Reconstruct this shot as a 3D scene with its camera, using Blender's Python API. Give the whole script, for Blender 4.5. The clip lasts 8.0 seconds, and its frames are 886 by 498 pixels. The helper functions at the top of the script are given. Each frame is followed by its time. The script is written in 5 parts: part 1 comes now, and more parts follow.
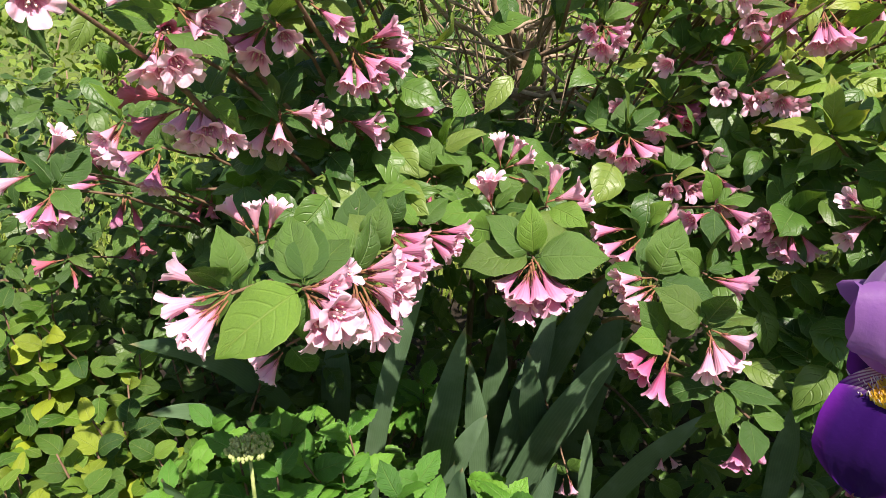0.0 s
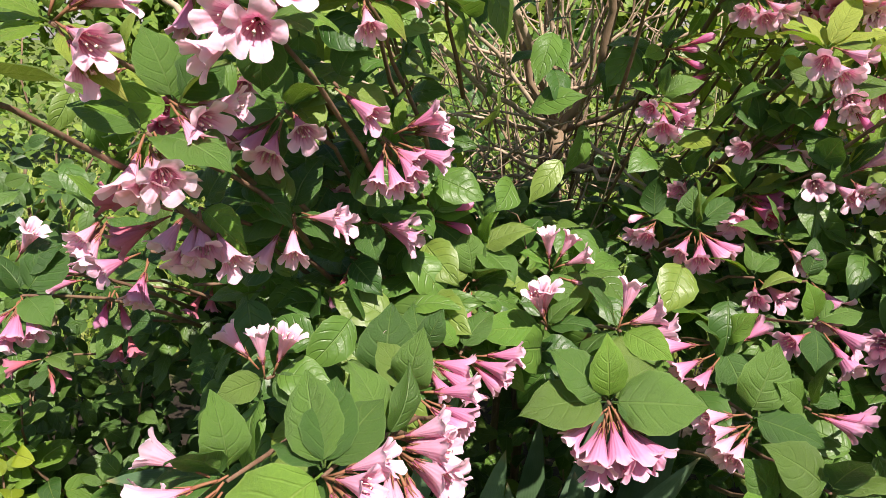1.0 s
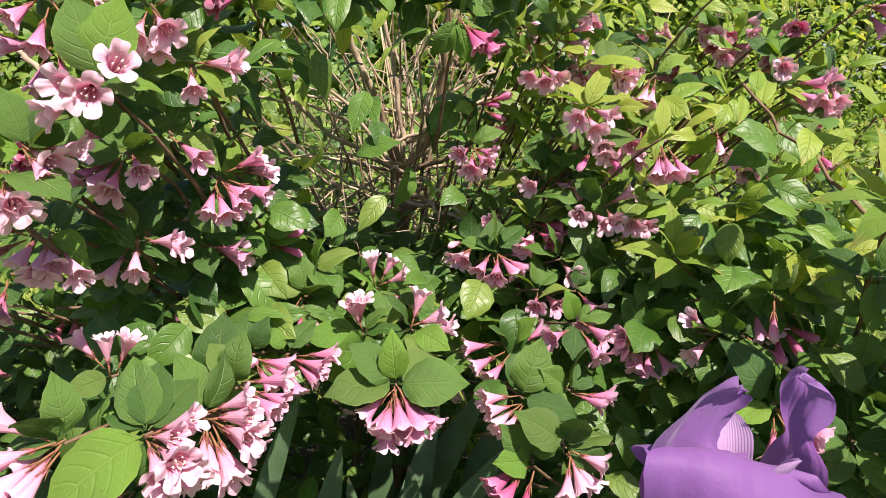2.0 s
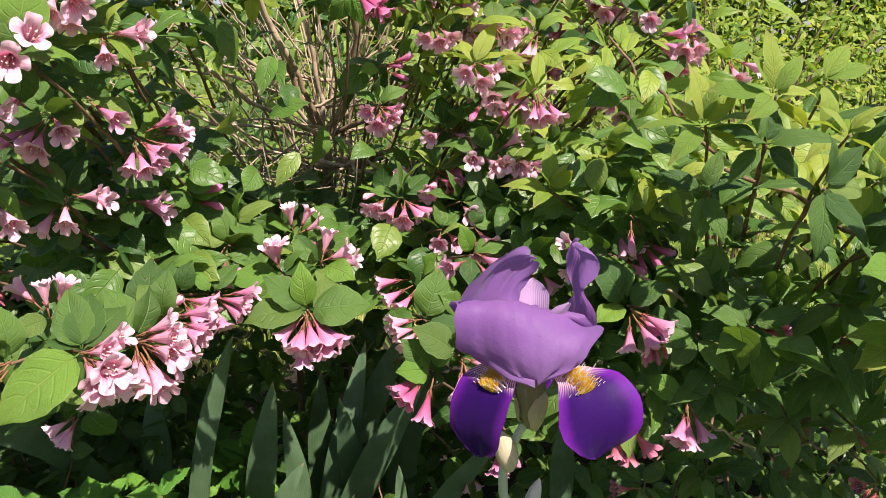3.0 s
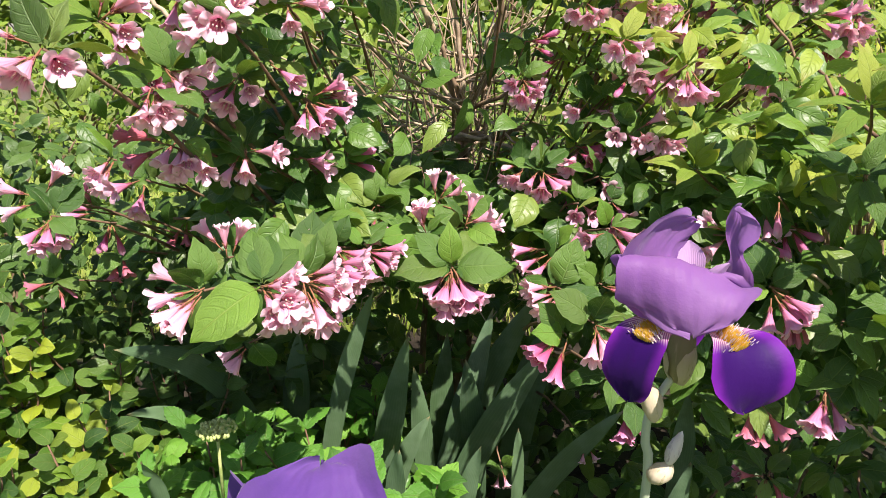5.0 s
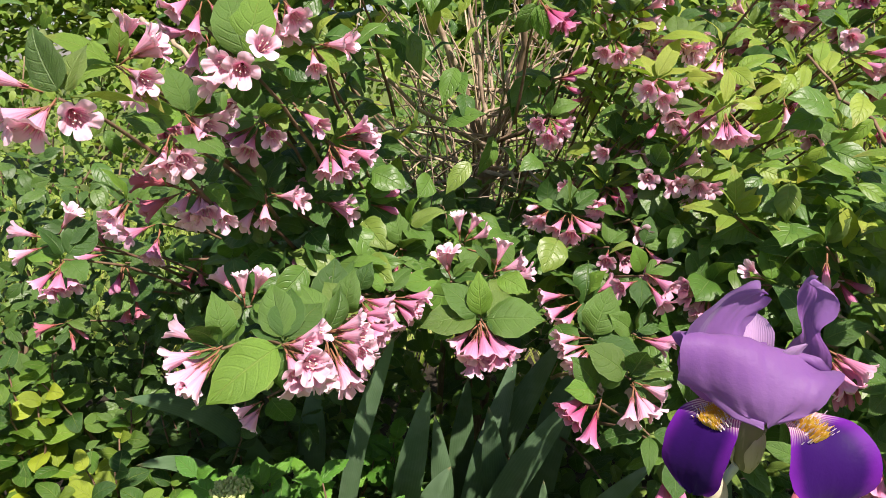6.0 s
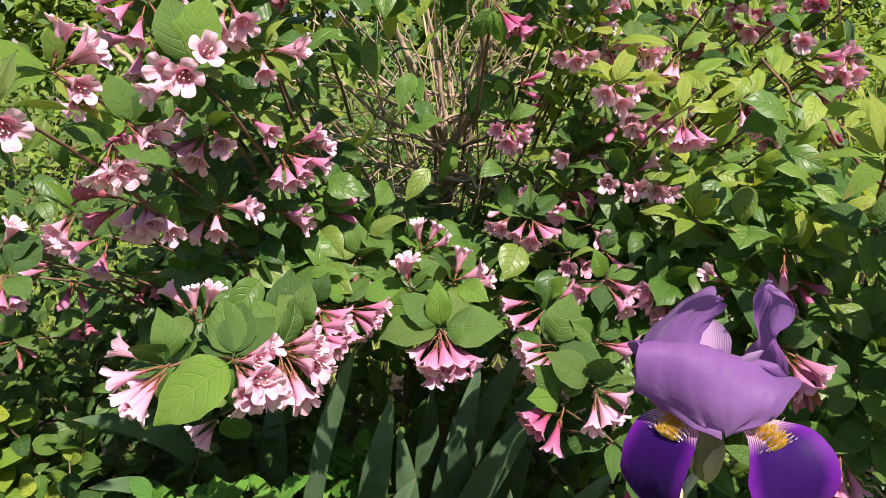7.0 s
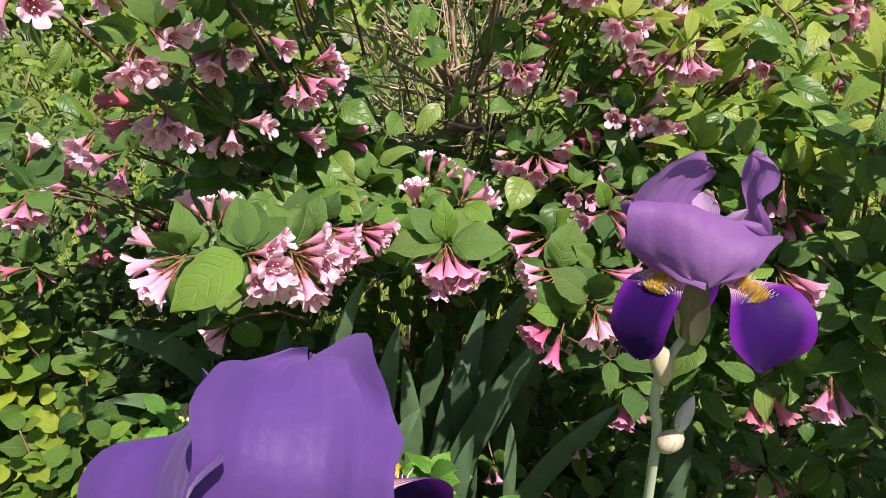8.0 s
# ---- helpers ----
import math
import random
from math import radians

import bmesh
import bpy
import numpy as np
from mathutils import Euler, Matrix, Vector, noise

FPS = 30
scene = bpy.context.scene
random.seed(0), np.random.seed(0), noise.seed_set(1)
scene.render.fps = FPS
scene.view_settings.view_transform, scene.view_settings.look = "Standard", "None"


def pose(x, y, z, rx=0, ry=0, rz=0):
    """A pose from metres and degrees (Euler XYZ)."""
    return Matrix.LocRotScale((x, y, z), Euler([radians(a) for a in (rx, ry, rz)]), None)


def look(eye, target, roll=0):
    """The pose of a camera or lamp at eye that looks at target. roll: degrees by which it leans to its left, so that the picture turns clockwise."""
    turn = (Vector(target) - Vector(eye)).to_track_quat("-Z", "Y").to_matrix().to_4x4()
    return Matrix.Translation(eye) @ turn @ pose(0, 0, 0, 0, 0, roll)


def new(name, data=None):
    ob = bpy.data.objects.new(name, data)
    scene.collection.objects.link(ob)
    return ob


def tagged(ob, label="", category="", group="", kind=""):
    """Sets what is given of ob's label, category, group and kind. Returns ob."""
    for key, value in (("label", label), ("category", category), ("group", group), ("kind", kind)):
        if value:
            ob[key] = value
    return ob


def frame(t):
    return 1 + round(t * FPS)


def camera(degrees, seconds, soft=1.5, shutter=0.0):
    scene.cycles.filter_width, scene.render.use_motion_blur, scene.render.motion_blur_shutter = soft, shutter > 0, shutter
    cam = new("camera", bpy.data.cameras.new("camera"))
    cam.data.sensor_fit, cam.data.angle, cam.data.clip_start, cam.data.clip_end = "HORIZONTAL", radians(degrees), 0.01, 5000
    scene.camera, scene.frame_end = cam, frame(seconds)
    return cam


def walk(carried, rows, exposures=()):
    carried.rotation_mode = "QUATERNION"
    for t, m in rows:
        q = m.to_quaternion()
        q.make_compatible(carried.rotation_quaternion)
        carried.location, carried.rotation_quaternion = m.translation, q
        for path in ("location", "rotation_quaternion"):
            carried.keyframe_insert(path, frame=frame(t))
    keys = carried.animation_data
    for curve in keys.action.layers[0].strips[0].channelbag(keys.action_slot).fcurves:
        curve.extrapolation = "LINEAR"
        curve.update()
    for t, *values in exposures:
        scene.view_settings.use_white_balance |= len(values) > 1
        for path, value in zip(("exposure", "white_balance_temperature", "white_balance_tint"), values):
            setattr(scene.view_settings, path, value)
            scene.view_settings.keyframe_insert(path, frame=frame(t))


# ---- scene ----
# The camera, held in the hand, and its way.
cam = camera(64.6, 8.0, soft=0.5)
ROWS = [
    (0.0, -0.0003, 0.0007, 1.1043, 69.7065, -0.0173, -0.0250),
    (0.5, -0.0265, 0.0971, 1.1219, 72.0181, 0.4360, 0.9032),
    (1.0, -0.0341, 0.1357, 1.1261, 73.3427, -0.2893, 0.4657),
    (1.5, -0.0039, 0.0986, 1.1247, 76.1755, -1.6736, -3.6113),
    (2.0, 0.0401, 0.0012, 1.1429, 76.7116, -1.4629, -7.3547),
    (2.2, 0.0517, -0.0239, 1.1412, 75.6854, -1.4114, -9.5501),
    (3.3, 0.0856, -0.1267, 1.1277, 74.0695, 1.3529, -11.4273),
    (3.5, 0.0890, -0.1339, 1.1275, 73.2859, 1.7763, -11.1159),
    (4.0, 0.1002, -0.1472, 1.1248, 71.9065, 1.7952, -12.9421),
    (4.5, 0.0853, -0.1608, 1.1242, 72.4701, 1.6727, -7.8050),
    (5.0, 0.0408, -0.1424, 1.1205, 73.2927, -0.3599, -2.1257),
    (5.2, 0.0249, -0.1253, 1.1248, 73.3448, -0.6930, -0.2797),
    (6.5, 0.0225, -0.0941, 1.1383, 75.9475, -0.1793, -2.7251),
    (7.0, 0.0339, -0.0856, 1.1362, 75.6746, -0.1233, -4.0317),
    (7.5, 0.0328, -0.0993, 1.1091, 75.0805, -1.1068, -3.1847),
    (8.0, 0.0363, -0.1257, 1.0748, 74.3944, -1.1996, -2.8485),
]
walk(cam, [(t, pose(x, y, z, rx, ry, rz)) for t, x, y, z, rx, ry, rz in ROWS], [(0.0, 1.10, 6500, 29), (2.0, 1.10, 6500, 29), (3.5, 1.02, 6500, 29), (4.0, 1.06, 6500, 29), (5.0, 1.25, 6500, 29), (6.5, 0.94, 6500, 29), (8.0, 0.90, 6500, 29)])

# Sky and sun: a clear day, the sun high, from the right and slightly behind the camera.
SUN_FROM = Vector((0.30, -0.62, 1.0)).normalized()
world = bpy.data.worlds.new("world")
scene.world = world
world.use_nodes = True
_sky = world.node_tree.nodes.new("ShaderNodeTexSky")
_sky.sky_type = "NISHITA"
_sky.sun_disc = False
_sky.sun_elevation = math.asin(SUN_FROM.z)
_sky.sun_rotation = math.atan2(SUN_FROM.x, SUN_FROM.y)
_bg = world.node_tree.nodes["Background"]
world.node_tree.links.new(_sky.outputs[0], _bg.inputs[0])
_bg.inputs[1].default_value = 0.060
_lamp = bpy.data.lights.new("sun", "SUN")
_lamp.energy = 4.6
_lamp.angle = radians(0.6)
_lamp.color = (1.0, 0.94, 0.83)
sun = new("sun", _lamp)
sun.matrix_world = look(SUN_FROM * 20, (0, 0, 0))


# ---------------------------------------------------------------- materials
class Nodes:
    """Short hand for a material's node tree."""

    def __init__(self, name):
        self.mat = bpy.data.materials.new(name)
        self.mat.use_nodes = True
        self.tree = self.mat.node_tree
        self.tree.nodes.clear()
        self.out = self.tree.nodes.new("ShaderNodeOutputMaterial")

    def add(self, kind, **inputs):
        n = self.tree.nodes.new(kind)
        for key, value in inputs.items():
            self.set(n, key.replace("_", " "), value)
        return n

    def set(self, n, key, value):
        if isinstance(value, bpy.types.NodeSocket):
            self.tree.links.new(value, n.inputs[key])
        else:
            n.inputs[key].default_value = value

    def math(self, op, a, b=0.0, c=0.0):
        n = self.tree.nodes.new("ShaderNodeMath")
        n.operation = op
        for i, v in enumerate((a, b, c)):
            self.set(n, i, v)
        return n.outputs[0]

    def mix(self, fac, a, b, mode="MIX"):
        n = self.tree.nodes.new("ShaderNodeMix")
        n.data_type = "RGBA"
        n.blend_type = mode
        self.set(n, 0, fac)
        for i, v in ((6, a), (7, b)):
            self.set(n, i, v if isinstance(v, bpy.types.NodeSocket) else (*v, 1))
        return n.outputs[2]

    def span(self, value, lo, hi, a=0.0, b=1.0):
        n = self.tree.nodes.new("ShaderNodeMapRange")
        n.interpolation_type = "SMOOTHSTEP"
        for i, v in enumerate((value, lo, hi, a, b)):
            self.set(n, i, v)
        return n.outputs[0]

    def ramp(self, fac, stops):
        n = self.tree.nodes.new("ShaderNodeValToRGB")
        self.set(n, 0, fac)
        els = n.color_ramp.elements
        while len(els) < len(stops):
            els.new(0.5)
        for e, (p, c) in zip(els, stops):
            e.position, e.color = p, (*c, 1)
        return n.outputs[0]

    def noise(self, scale, detail=3.0, vector=None, rough=0.55):
        n = self.tree.nodes.new("ShaderNodeTexNoise")
        self.set(n, "Scale", scale)
        self.set(n, "Detail", detail)
        self.set(n, "Roughness", rough)
        if vector is not None:
            self.set(n, "Vector", vector)
        return n.outputs["Fac"]

    def uv(self):
        n = self.tree.nodes.new("ShaderNodeUVMap")
        n.uv_map = "UVMap"
        s = self.tree.nodes.new("ShaderNodeSeparateXYZ")
        self.tree.links.new(n.outputs[0], s.inputs[0])
        return s.outputs[0], s.outputs[1], n.outputs[0]

    def place(self):
        return self.tree.nodes.new("ShaderNodeTexCoord").outputs["Object"]

    def vary(self):
        """A random number for each object and each loose piece of it."""
        a = self.tree.nodes.new("ShaderNodeObjectInfo").outputs["Random"]
        b = self.tree.nodes.new("ShaderNodeNewGeometry").outputs["Random Per Island"]
        return self.math("FRACT", self.math("MULTIPLY_ADD", a, 7.31, b))

    def bump(self, height, strength, distance):
        n = self.tree.nodes.new("ShaderNodeBump")
        self.set(n, "Height", height)
        self.set(n, "Strength", strength)
        self.set(n, "Distance", distance)
        return n.outputs[0]

    def finish(self, colour, rough, normal=None, thin=0.0, thin_colour=None, spec=0.5, sheen=0.0):
        p = self.tree.nodes.new("ShaderNodeBsdfPrincipled")
        self.set(p, "Base Color", colour if isinstance(colour, bpy.types.NodeSocket) else (*colour, 1))
        self.set(p, "Roughness", rough)
        self.set(p, "Specular IOR Level", spec)
        self.set(p, "Sheen Weight", sheen)
        if normal is not None:
            self.set(p, "Normal", normal)
        last = p.outputs[0]
        if thin:
            tr = self.tree.nodes.new("ShaderNodeBsdfTranslucent")
            c = thin_colour if thin_colour is not None else colour
            self.set(tr, "Color", c if isinstance(c, bpy.types.NodeSocket) else (*c, 1))
            if normal is not None:
                self.set(tr, "Normal", normal)
            m = self.tree.nodes.new("ShaderNodeMixShader")
            self.set(m, 0, thin)
            self.tree.links.new(last, m.inputs[1])
            self.tree.links.new(tr.outputs[0], m.inputs[2])
            last = m.outputs[0]
        self.tree.links.new(last, self.out.inputs[0])
        return self.mat


def leaf_material(name, colours, vein, rough=0.42, thin=0.3, veins=7.0, tip=None, blotch=0.35, spec=0.4):
    """A leaf: colours of several leaves, paler ribs, quilting between the veins."""
    k = Nodes(name)
    u, v, uvv = k.uv()
    side = k.math("ABSOLUTE", k.math("MULTIPLY_ADD", u, 2.0, -1.0))
    rnd = k.vary()
    base = k.ramp(rnd, [(i / max(1, len(colours) - 1), c) for i, c in enumerate(colours)])
    blot = k.noise(38.0, 4.0, k.place())
    base = k.mix(k.span(blot, 0.35, 0.75, 0.0, blotch), base, k.mix(1.0, base, (1.5, 1.35, 1.1), "MULTIPLY"))
    if tip is not None:
        base = k.mix(k.span(v, 0.75, 1.02, 0.0, 0.6), base, tip)
    bow = k.math("MULTIPLY", k.math("POWER", side, 1.4), -1.7)
    s = k.math("FRACT", k.math("ADD", k.math("MULTIPLY_ADD", rnd, 0.6, bow), k.math("MULTIPLY", v, veins)))
    tri = k.math("ABSOLUTE", k.math("SUBTRACT", s, 0.5))
    ribs = k.span(tri, 0.36, 0.5)
    mid = k.span(side, 0.07, 0.0)
    lines = k.math("MAXIMUM", k.math("MULTIPLY", ribs, k.span(side, 1.0, 0.55, 0.0, 0.5)), mid)
    colour = k.mix(k.math("MULTIPLY", lines, k.span(mid, 0.0, 1.0, 0.20, 0.42)), base, vein)
    colour = k.mix(k.span(side, 0.93, 1.0, 0.0, 0.30), colour, vein)
    fine = k.noise(420.0, 3.0, k.place())
    height = k.math("ADD", k.math("MULTIPLY", lines, -0.8), k.math("MULTIPLY", fine, 0.35))
    normal = k.bump(height, 0.7, 0.0018)
    thin_c = k.mix(1.0, colour, (1.6, 1.4, 0.7), "MULTIPLY")
    gloss = k.math("MULTIPLY_ADD", fine, 0.25, rough - 0.1)
    return k.finish(colour, gloss, normal, thin, thin_c, spec)


def petal_material(name, stops, streak=None, streak_amount=0.0, rough=0.55, thin=0.48, lines=34.0):
    """A petal: colour along its length (v), darker lines along it."""
    k = Nodes(name)
    u, v, uvv = k.uv()
    rnd = k.vary()
    fade = k.noise(90.0, 3.0, k.place())
    vv = k.math("ADD", v, k.math("MULTIPLY_ADD", fade, 0.22, -0.11))
    colour = k.mix(1.0, k.ramp(vv, stops), (1.0, 0.94, 0.92), "MULTIPLY")
    colour = k.mix(k.math("MULTIPLY", rnd, 0.4), colour, k.mix(1.0, colour, (1.0, 0.74, 0.88), "MULTIPLY"))
    wav = k.math("SINE", k.math("MULTIPLY_ADD", fade, 2.0, k.math("MULTIPLY", u, lines * math.pi)))
    if streak is not None:
        st = k.math("MULTIPLY", k.span(wav, 0.25, 0.95), k.span(v, 0.76, 0.5, 0.0, streak_amount))
        colour = k.mix(st, colour, streak)
    normal = k.bump(k.math("ADD", k.math("MULTIPLY", wav, 0.4), k.noise(600.0, 2.0, k.place())), 0.35, 0.0006)
    return k.finish(colour, rough, normal, thin, k.mix(1.0, colour, (1.04, 0.98, 1.0), "MULTIPLY"), 0.25, 0.10)


def rough_material(name, a, b, scale, rough=0.8, depth=0.002, stretch=(1, 1, 1), c=None, spec=0.25, thin=0.0):
    k = Nodes(name)
    m = k.tree.nodes.new("ShaderNodeMapping")
    k.set(m, "Vector", k.place())
    k.set(m, "Scale", stretch)
    n1, n2 = k.noise(scale, 5.0, m.outputs[0]), k.noise(scale * 6.3, 4.0, m.outputs[0])
    colour = k.mix(k.span(n1, 0.3, 0.7), a, b)
    if c is not None:
        colour = k.mix(k.span(n2, 0.55, 0.75), colour, c)
    normal = k.bump(k.math("ADD", n1, k.math("MULTIPLY", n2, 0.5)), 0.7, depth)
    return k.finish(colour, k.math("MULTIPLY_ADD", n2, 0.25, rough - 0.12), normal, thin, colour, spec)


M = {}
M["weigela_leaf"] = leaf_material("weigela_leaf", [(0.031, 0.095, 0.016), (0.058, 0.148, 0.022), (0.096, 0.205, 0.032), (0.037, 0.106, 0.017), (0.165, 0.262, 0.046)], (0.21, 0.34, 0.10), 0.38, 0.30, spec=0.45, veins=5.5)
M["young_leaf"] = leaf_material("young_leaf", [(0.12, 0.25, 0.030), (0.20, 0.33, 0.040), (0.30, 0.39, 0.060)], (0.36, 0.47, 0.13), 0.42, 0.42, tip=(0.34, 0.30, 0.08))
M["broad_leaf"] = leaf_material("broad_leaf", [(0.089, 0.223, 0.025), (0.118, 0.266, 0.029), (0.148, 0.285, 0.035)], (0.30, 0.42, 0.11), 0.40, 0.34, veins=5.5)
M["golden_leaf"] = leaf_material("golden_leaf", [(0.022, 0.080, 0.011), (0.054, 0.145, 0.016), (0.13, 0.255, 0.020), (0.045, 0.125, 0.015), (0.30, 0.40, 0.025)], (0.36, 0.45, 0.14), 0.38, 0.34, veins=5.0)
M["hydrangea_leaf"] = leaf_material("hydrangea_leaf", [(0.041, 0.147, 0.017), (0.074, 0.237, 0.024), (0.126, 0.323, 0.032)], (0.26, 0.38, 0.12), 0.36, 0.28, veins=6.0)
M["privet_leaf"] = leaf_material("privet_leaf", [(0.033, 0.084, 0.017), (0.052, 0.119, 0.021), (0.081, 0.166, 0.028)], (0.14, 0.22, 0.08), 0.40, 0.22, veins=6.0)
M["far_leaf"] = leaf_material("far_leaf", [(0.065, 0.155, 0.019), (0.120, 0.233, 0.028), (0.215, 0.330, 0.044), (0.086, 0.136, 0.036)], (0.28, 0.36, 0.08), 0.5, 0.35, veins=5.0)
M["sunny_leaf"] = leaf_material("sunny_leaf", [(0.12, 0.25, 0.025), (0.22, 0.36, 0.04), (0.36, 0.43, 0.065)], (0.42, 0.48, 0.10), 0.5, 0.45, veins=5.0)


def iris_leaf_material():
    k = Nodes("iris_leaf")
    u, v, uvv = k.uv()
    rnd = k.vary()
    base = k.ramp(rnd, [(0, (0.048, 0.105, 0.046)), (0.5, (0.085, 0.16, 0.072)), (1, (0.06, 0.125, 0.048))])
    line = k.math("SINE", k.math("MULTIPLY_ADD", k.noise(12.0, 2.0, k.place()), 14.0, k.math("MULTIPLY", u, 62.0)))
    n = k.noise(30.0, 4.0, k.place())
    colour = k.mix(k.span(n, 0.4, 0.75, 0.0, 0.35), base, (0.17, 0.27, 0.16))
    colour = k.mix(k.span(line, 0.2, 1.0, 0.0, 0.12), colour, (0.15, 0.26, 0.11))
    colour = k.mix(k.span(v, 0.955, 1.0, 0.0, 0.7), colour, (0.33, 0.27, 0.13))
    normal = k.bump(k.math("MULTIPLY_ADD", line, 0.15, n), 0.3, 0.0008)
    return k.finish(colour, k.math("MULTIPLY_ADD", n, 0.2, 0.34), normal, 0.14, colour, 0.45)


M["iris_leaf"] = iris_leaf_material()
THROAT = (0.58, 0.12, 0.28)
M["petal_pale"] = petal_material("petal_pale", [(0.0, (0.70, 0.34, 0.36)), (0.2, (0.82, 0.50, 0.62)), (0.6, (0.88, 0.64, 0.76)), (0.8, (0.92, 0.76, 0.85)), (1.0, (0.94, 0.84, 0.89))])
M["petal_pale_inside"] = petal_material("petal_pale_inside", [(0.0, (0.66, 0.30, 0.44)), (0.42, (0.82, 0.52, 0.65)), (0.60, (0.89, 0.67, 0.77)), (1.0, (0.93, 0.80, 0.86))], THROAT, 0.42)
M["petal_pink"] = petal_material("petal_pink", [(0.0, (0.52, 0.17, 0.22)), (0.2, (0.72, 0.29, 0.47)), (0.6, (0.79, 0.42, 0.62)), (0.8, (0.87, 0.62, 0.77)), (1.0, (0.93, 0.78, 0.87))])
M["petal_pink_inside"] = petal_material("petal_pink_inside", [(0.0, (0.58, 0.18, 0.34)), (0.42, (0.74, 0.37, 0.53)), (0.60, (0.83, 0.54, 0.67)), (1.0, (0.91, 0.74, 0.82))], THROAT, 0.42)
M["petal_deep"] = petal_material("petal_deep", [(0.0, (0.54, 0.09, 0.16)), (0.35, (0.66, 0.15, 0.34)), (0.7, (0.74, 0.28, 0.51)), (1.0, (0.86, 0.56, 0.73))])
M["petal_deep_inside"] = petal_material("petal_deep_inside", [(0.0, (0.40, 0.03, 0.10)), (0.5, (0.56, 0.10, 0.22)), (1.0, (0.78, 0.42, 0.56))], THROAT, 0.5)
M["petal_faded"] = petal_material("petal_faded", [(0.0, (0.42, 0.10, 0.08)), (0.5, (0.54, 0.15, 0.20)), (1.0, (0.58, 0.24, 0.32))], rough=0.7, thin=0.2)
M["calyx"] = rough_material("calyx", (0.21, 0.12, 0.05), (0.27, 0.085, 0.055), 160.0, 0.6, 0.0006, c=(0.19, 0.20, 0.06))
M["stamen"] = rough_material("stamen", (0.80, 0.70, 0.62), (0.72, 0.55, 0.40), 300.0, 0.6, 0.0003)
M["bark"] = rough_material("bark", (0.14, 0.095, 0.052), (0.25, 0.185, 0.11), 38.0, 0.85, 0.003, (1, 1, 0.22), (0.32, 0.25, 0.17))
M["twig"] = rough_material("twig", (0.11, 0.06, 0.035), (0.20, 0.13, 0.075), 70.0, 0.7, 0.0012, (1, 1, 1), (0.16, 0.17, 0.07))
M["dry_twig"] = rough_material("dry_twig", (0.29, 0.22, 0.14), (0.45, 0.37, 0.25), 60.0, 0.85, 0.0012, (1, 1, 1), (0.17, 0.12, 0.07))
M["straw"] = rough_material("straw", (0.36, 0.29, 0.14), (0.50, 0.43, 0.24), 40.0, 0.8, 0.0008, (1, 1, 0.2), (0.22, 0.22, 0.08))


def ground_material():
    """Dark soil in the bed, short yellowish turf round it."""
    k = Nodes("ground")
    at = k.place()
    sep = k.add("ShaderNodeSeparateXYZ")
    k.set(sep, 0, at)
    n1, n2 = k.noise(9.0, 5.0, at), k.noise(60.0, 4.0, at)
    soil = k.mix(k.span(n1, 0.3, 0.7), (0.016, 0.014, 0.010), (0.034, 0.029, 0.020))
    soil = k.mix(k.span(n2, 0.6, 0.75), soil, (0.055, 0.048, 0.032))
    turf = k.mix(k.span(n2, 0.3, 0.7), (0.06, 0.11, 0.02), (0.15, 0.19, 0.05))
    dx = k.math("DIVIDE", k.math("SUBTRACT", sep.outputs[0], 0.1), 1.9)
    dy = k.math("DIVIDE", k.math("SUBTRACT", sep.outputs[1], 1.2), 1.5)
    far = k.math("SQRT", k.math("ADD", k.math("MULTIPLY", dx, dx), k.math("MULTIPLY", dy, dy)))
    colour = k.mix(k.span(k.math("MULTIPLY_ADD", n1, 0.5, far), 1.15, 1.4), soil, turf)
    normal = k.bump(k.math("MULTIPLY_ADD", n2, 0.5, n1), 0.8, 0.02)
    return k.finish(colour, 0.95, normal, spec=0.1)


M["soil"] = ground_material()
M["grass"] = leaf_material("grass", [(0.16, 0.28, 0.035), (0.24, 0.35, 0.05), (0.36, 0.38, 0.11)], (0.36, 0.42, 0.14), 0.5, 0.35, veins=0.2)
M["iris_stem"] = rough_material("iris_stem", (0.30, 0.38, 0.24), (0.46, 0.53, 0.40), 60.0, 0.45, 0.0008, (1, 1, 0.15), spec=0.4)
M["spathe"] = rough_material("spathe", (0.50, 0.45, 0.27), (0.66, 0.60, 0.43), 75.0, 0.6, 0.0012, (1, 1, 0.2), (0.34, 0.33, 0.14), thin=0.25)
M["ovary"] = rough_material("ovary", (0.15, 0.17, 0.07), (0.30, 0.28, 0.15), 45.0, 0.5, 0.001, (1, 1, 0.2), (0.44, 0.38, 0.25), thin=0.15)
M["dry_petal"] = rough_material("dry_petal", (0.62, 0.60, 0.54), (0.74, 0.72, 0.68), 90.0, 0.6, 0.0008, (1, 1, 0.3), (0.40, 0.34, 0.36), thin=0.3)
M["beard"] = rough_material("beard", (0.80, 0.48, 0.03), (0.86, 0.66, 0.08), 200.0, 0.7, 0.0004, thin=0.3)
M["beard_tip"] = rough_material("beard_tip", (0.80, 0.72, 0.70), (0.85, 0.80, 0.80), 200.0, 0.7, 0.0004, thin=0.3)
M["bud_green"] = rough_material("bud_green", (0.24, 0.34, 0.09), (0.42, 0.48, 0.18), 200.0, 0.6, 0.0005)
M["style"] = petal_material("style", [(0.0, (0.60, 0.40, 0.22)), (0.5, (0.52, 0.36, 0.62)), (1.0, (0.62, 0.46, 0.74))])


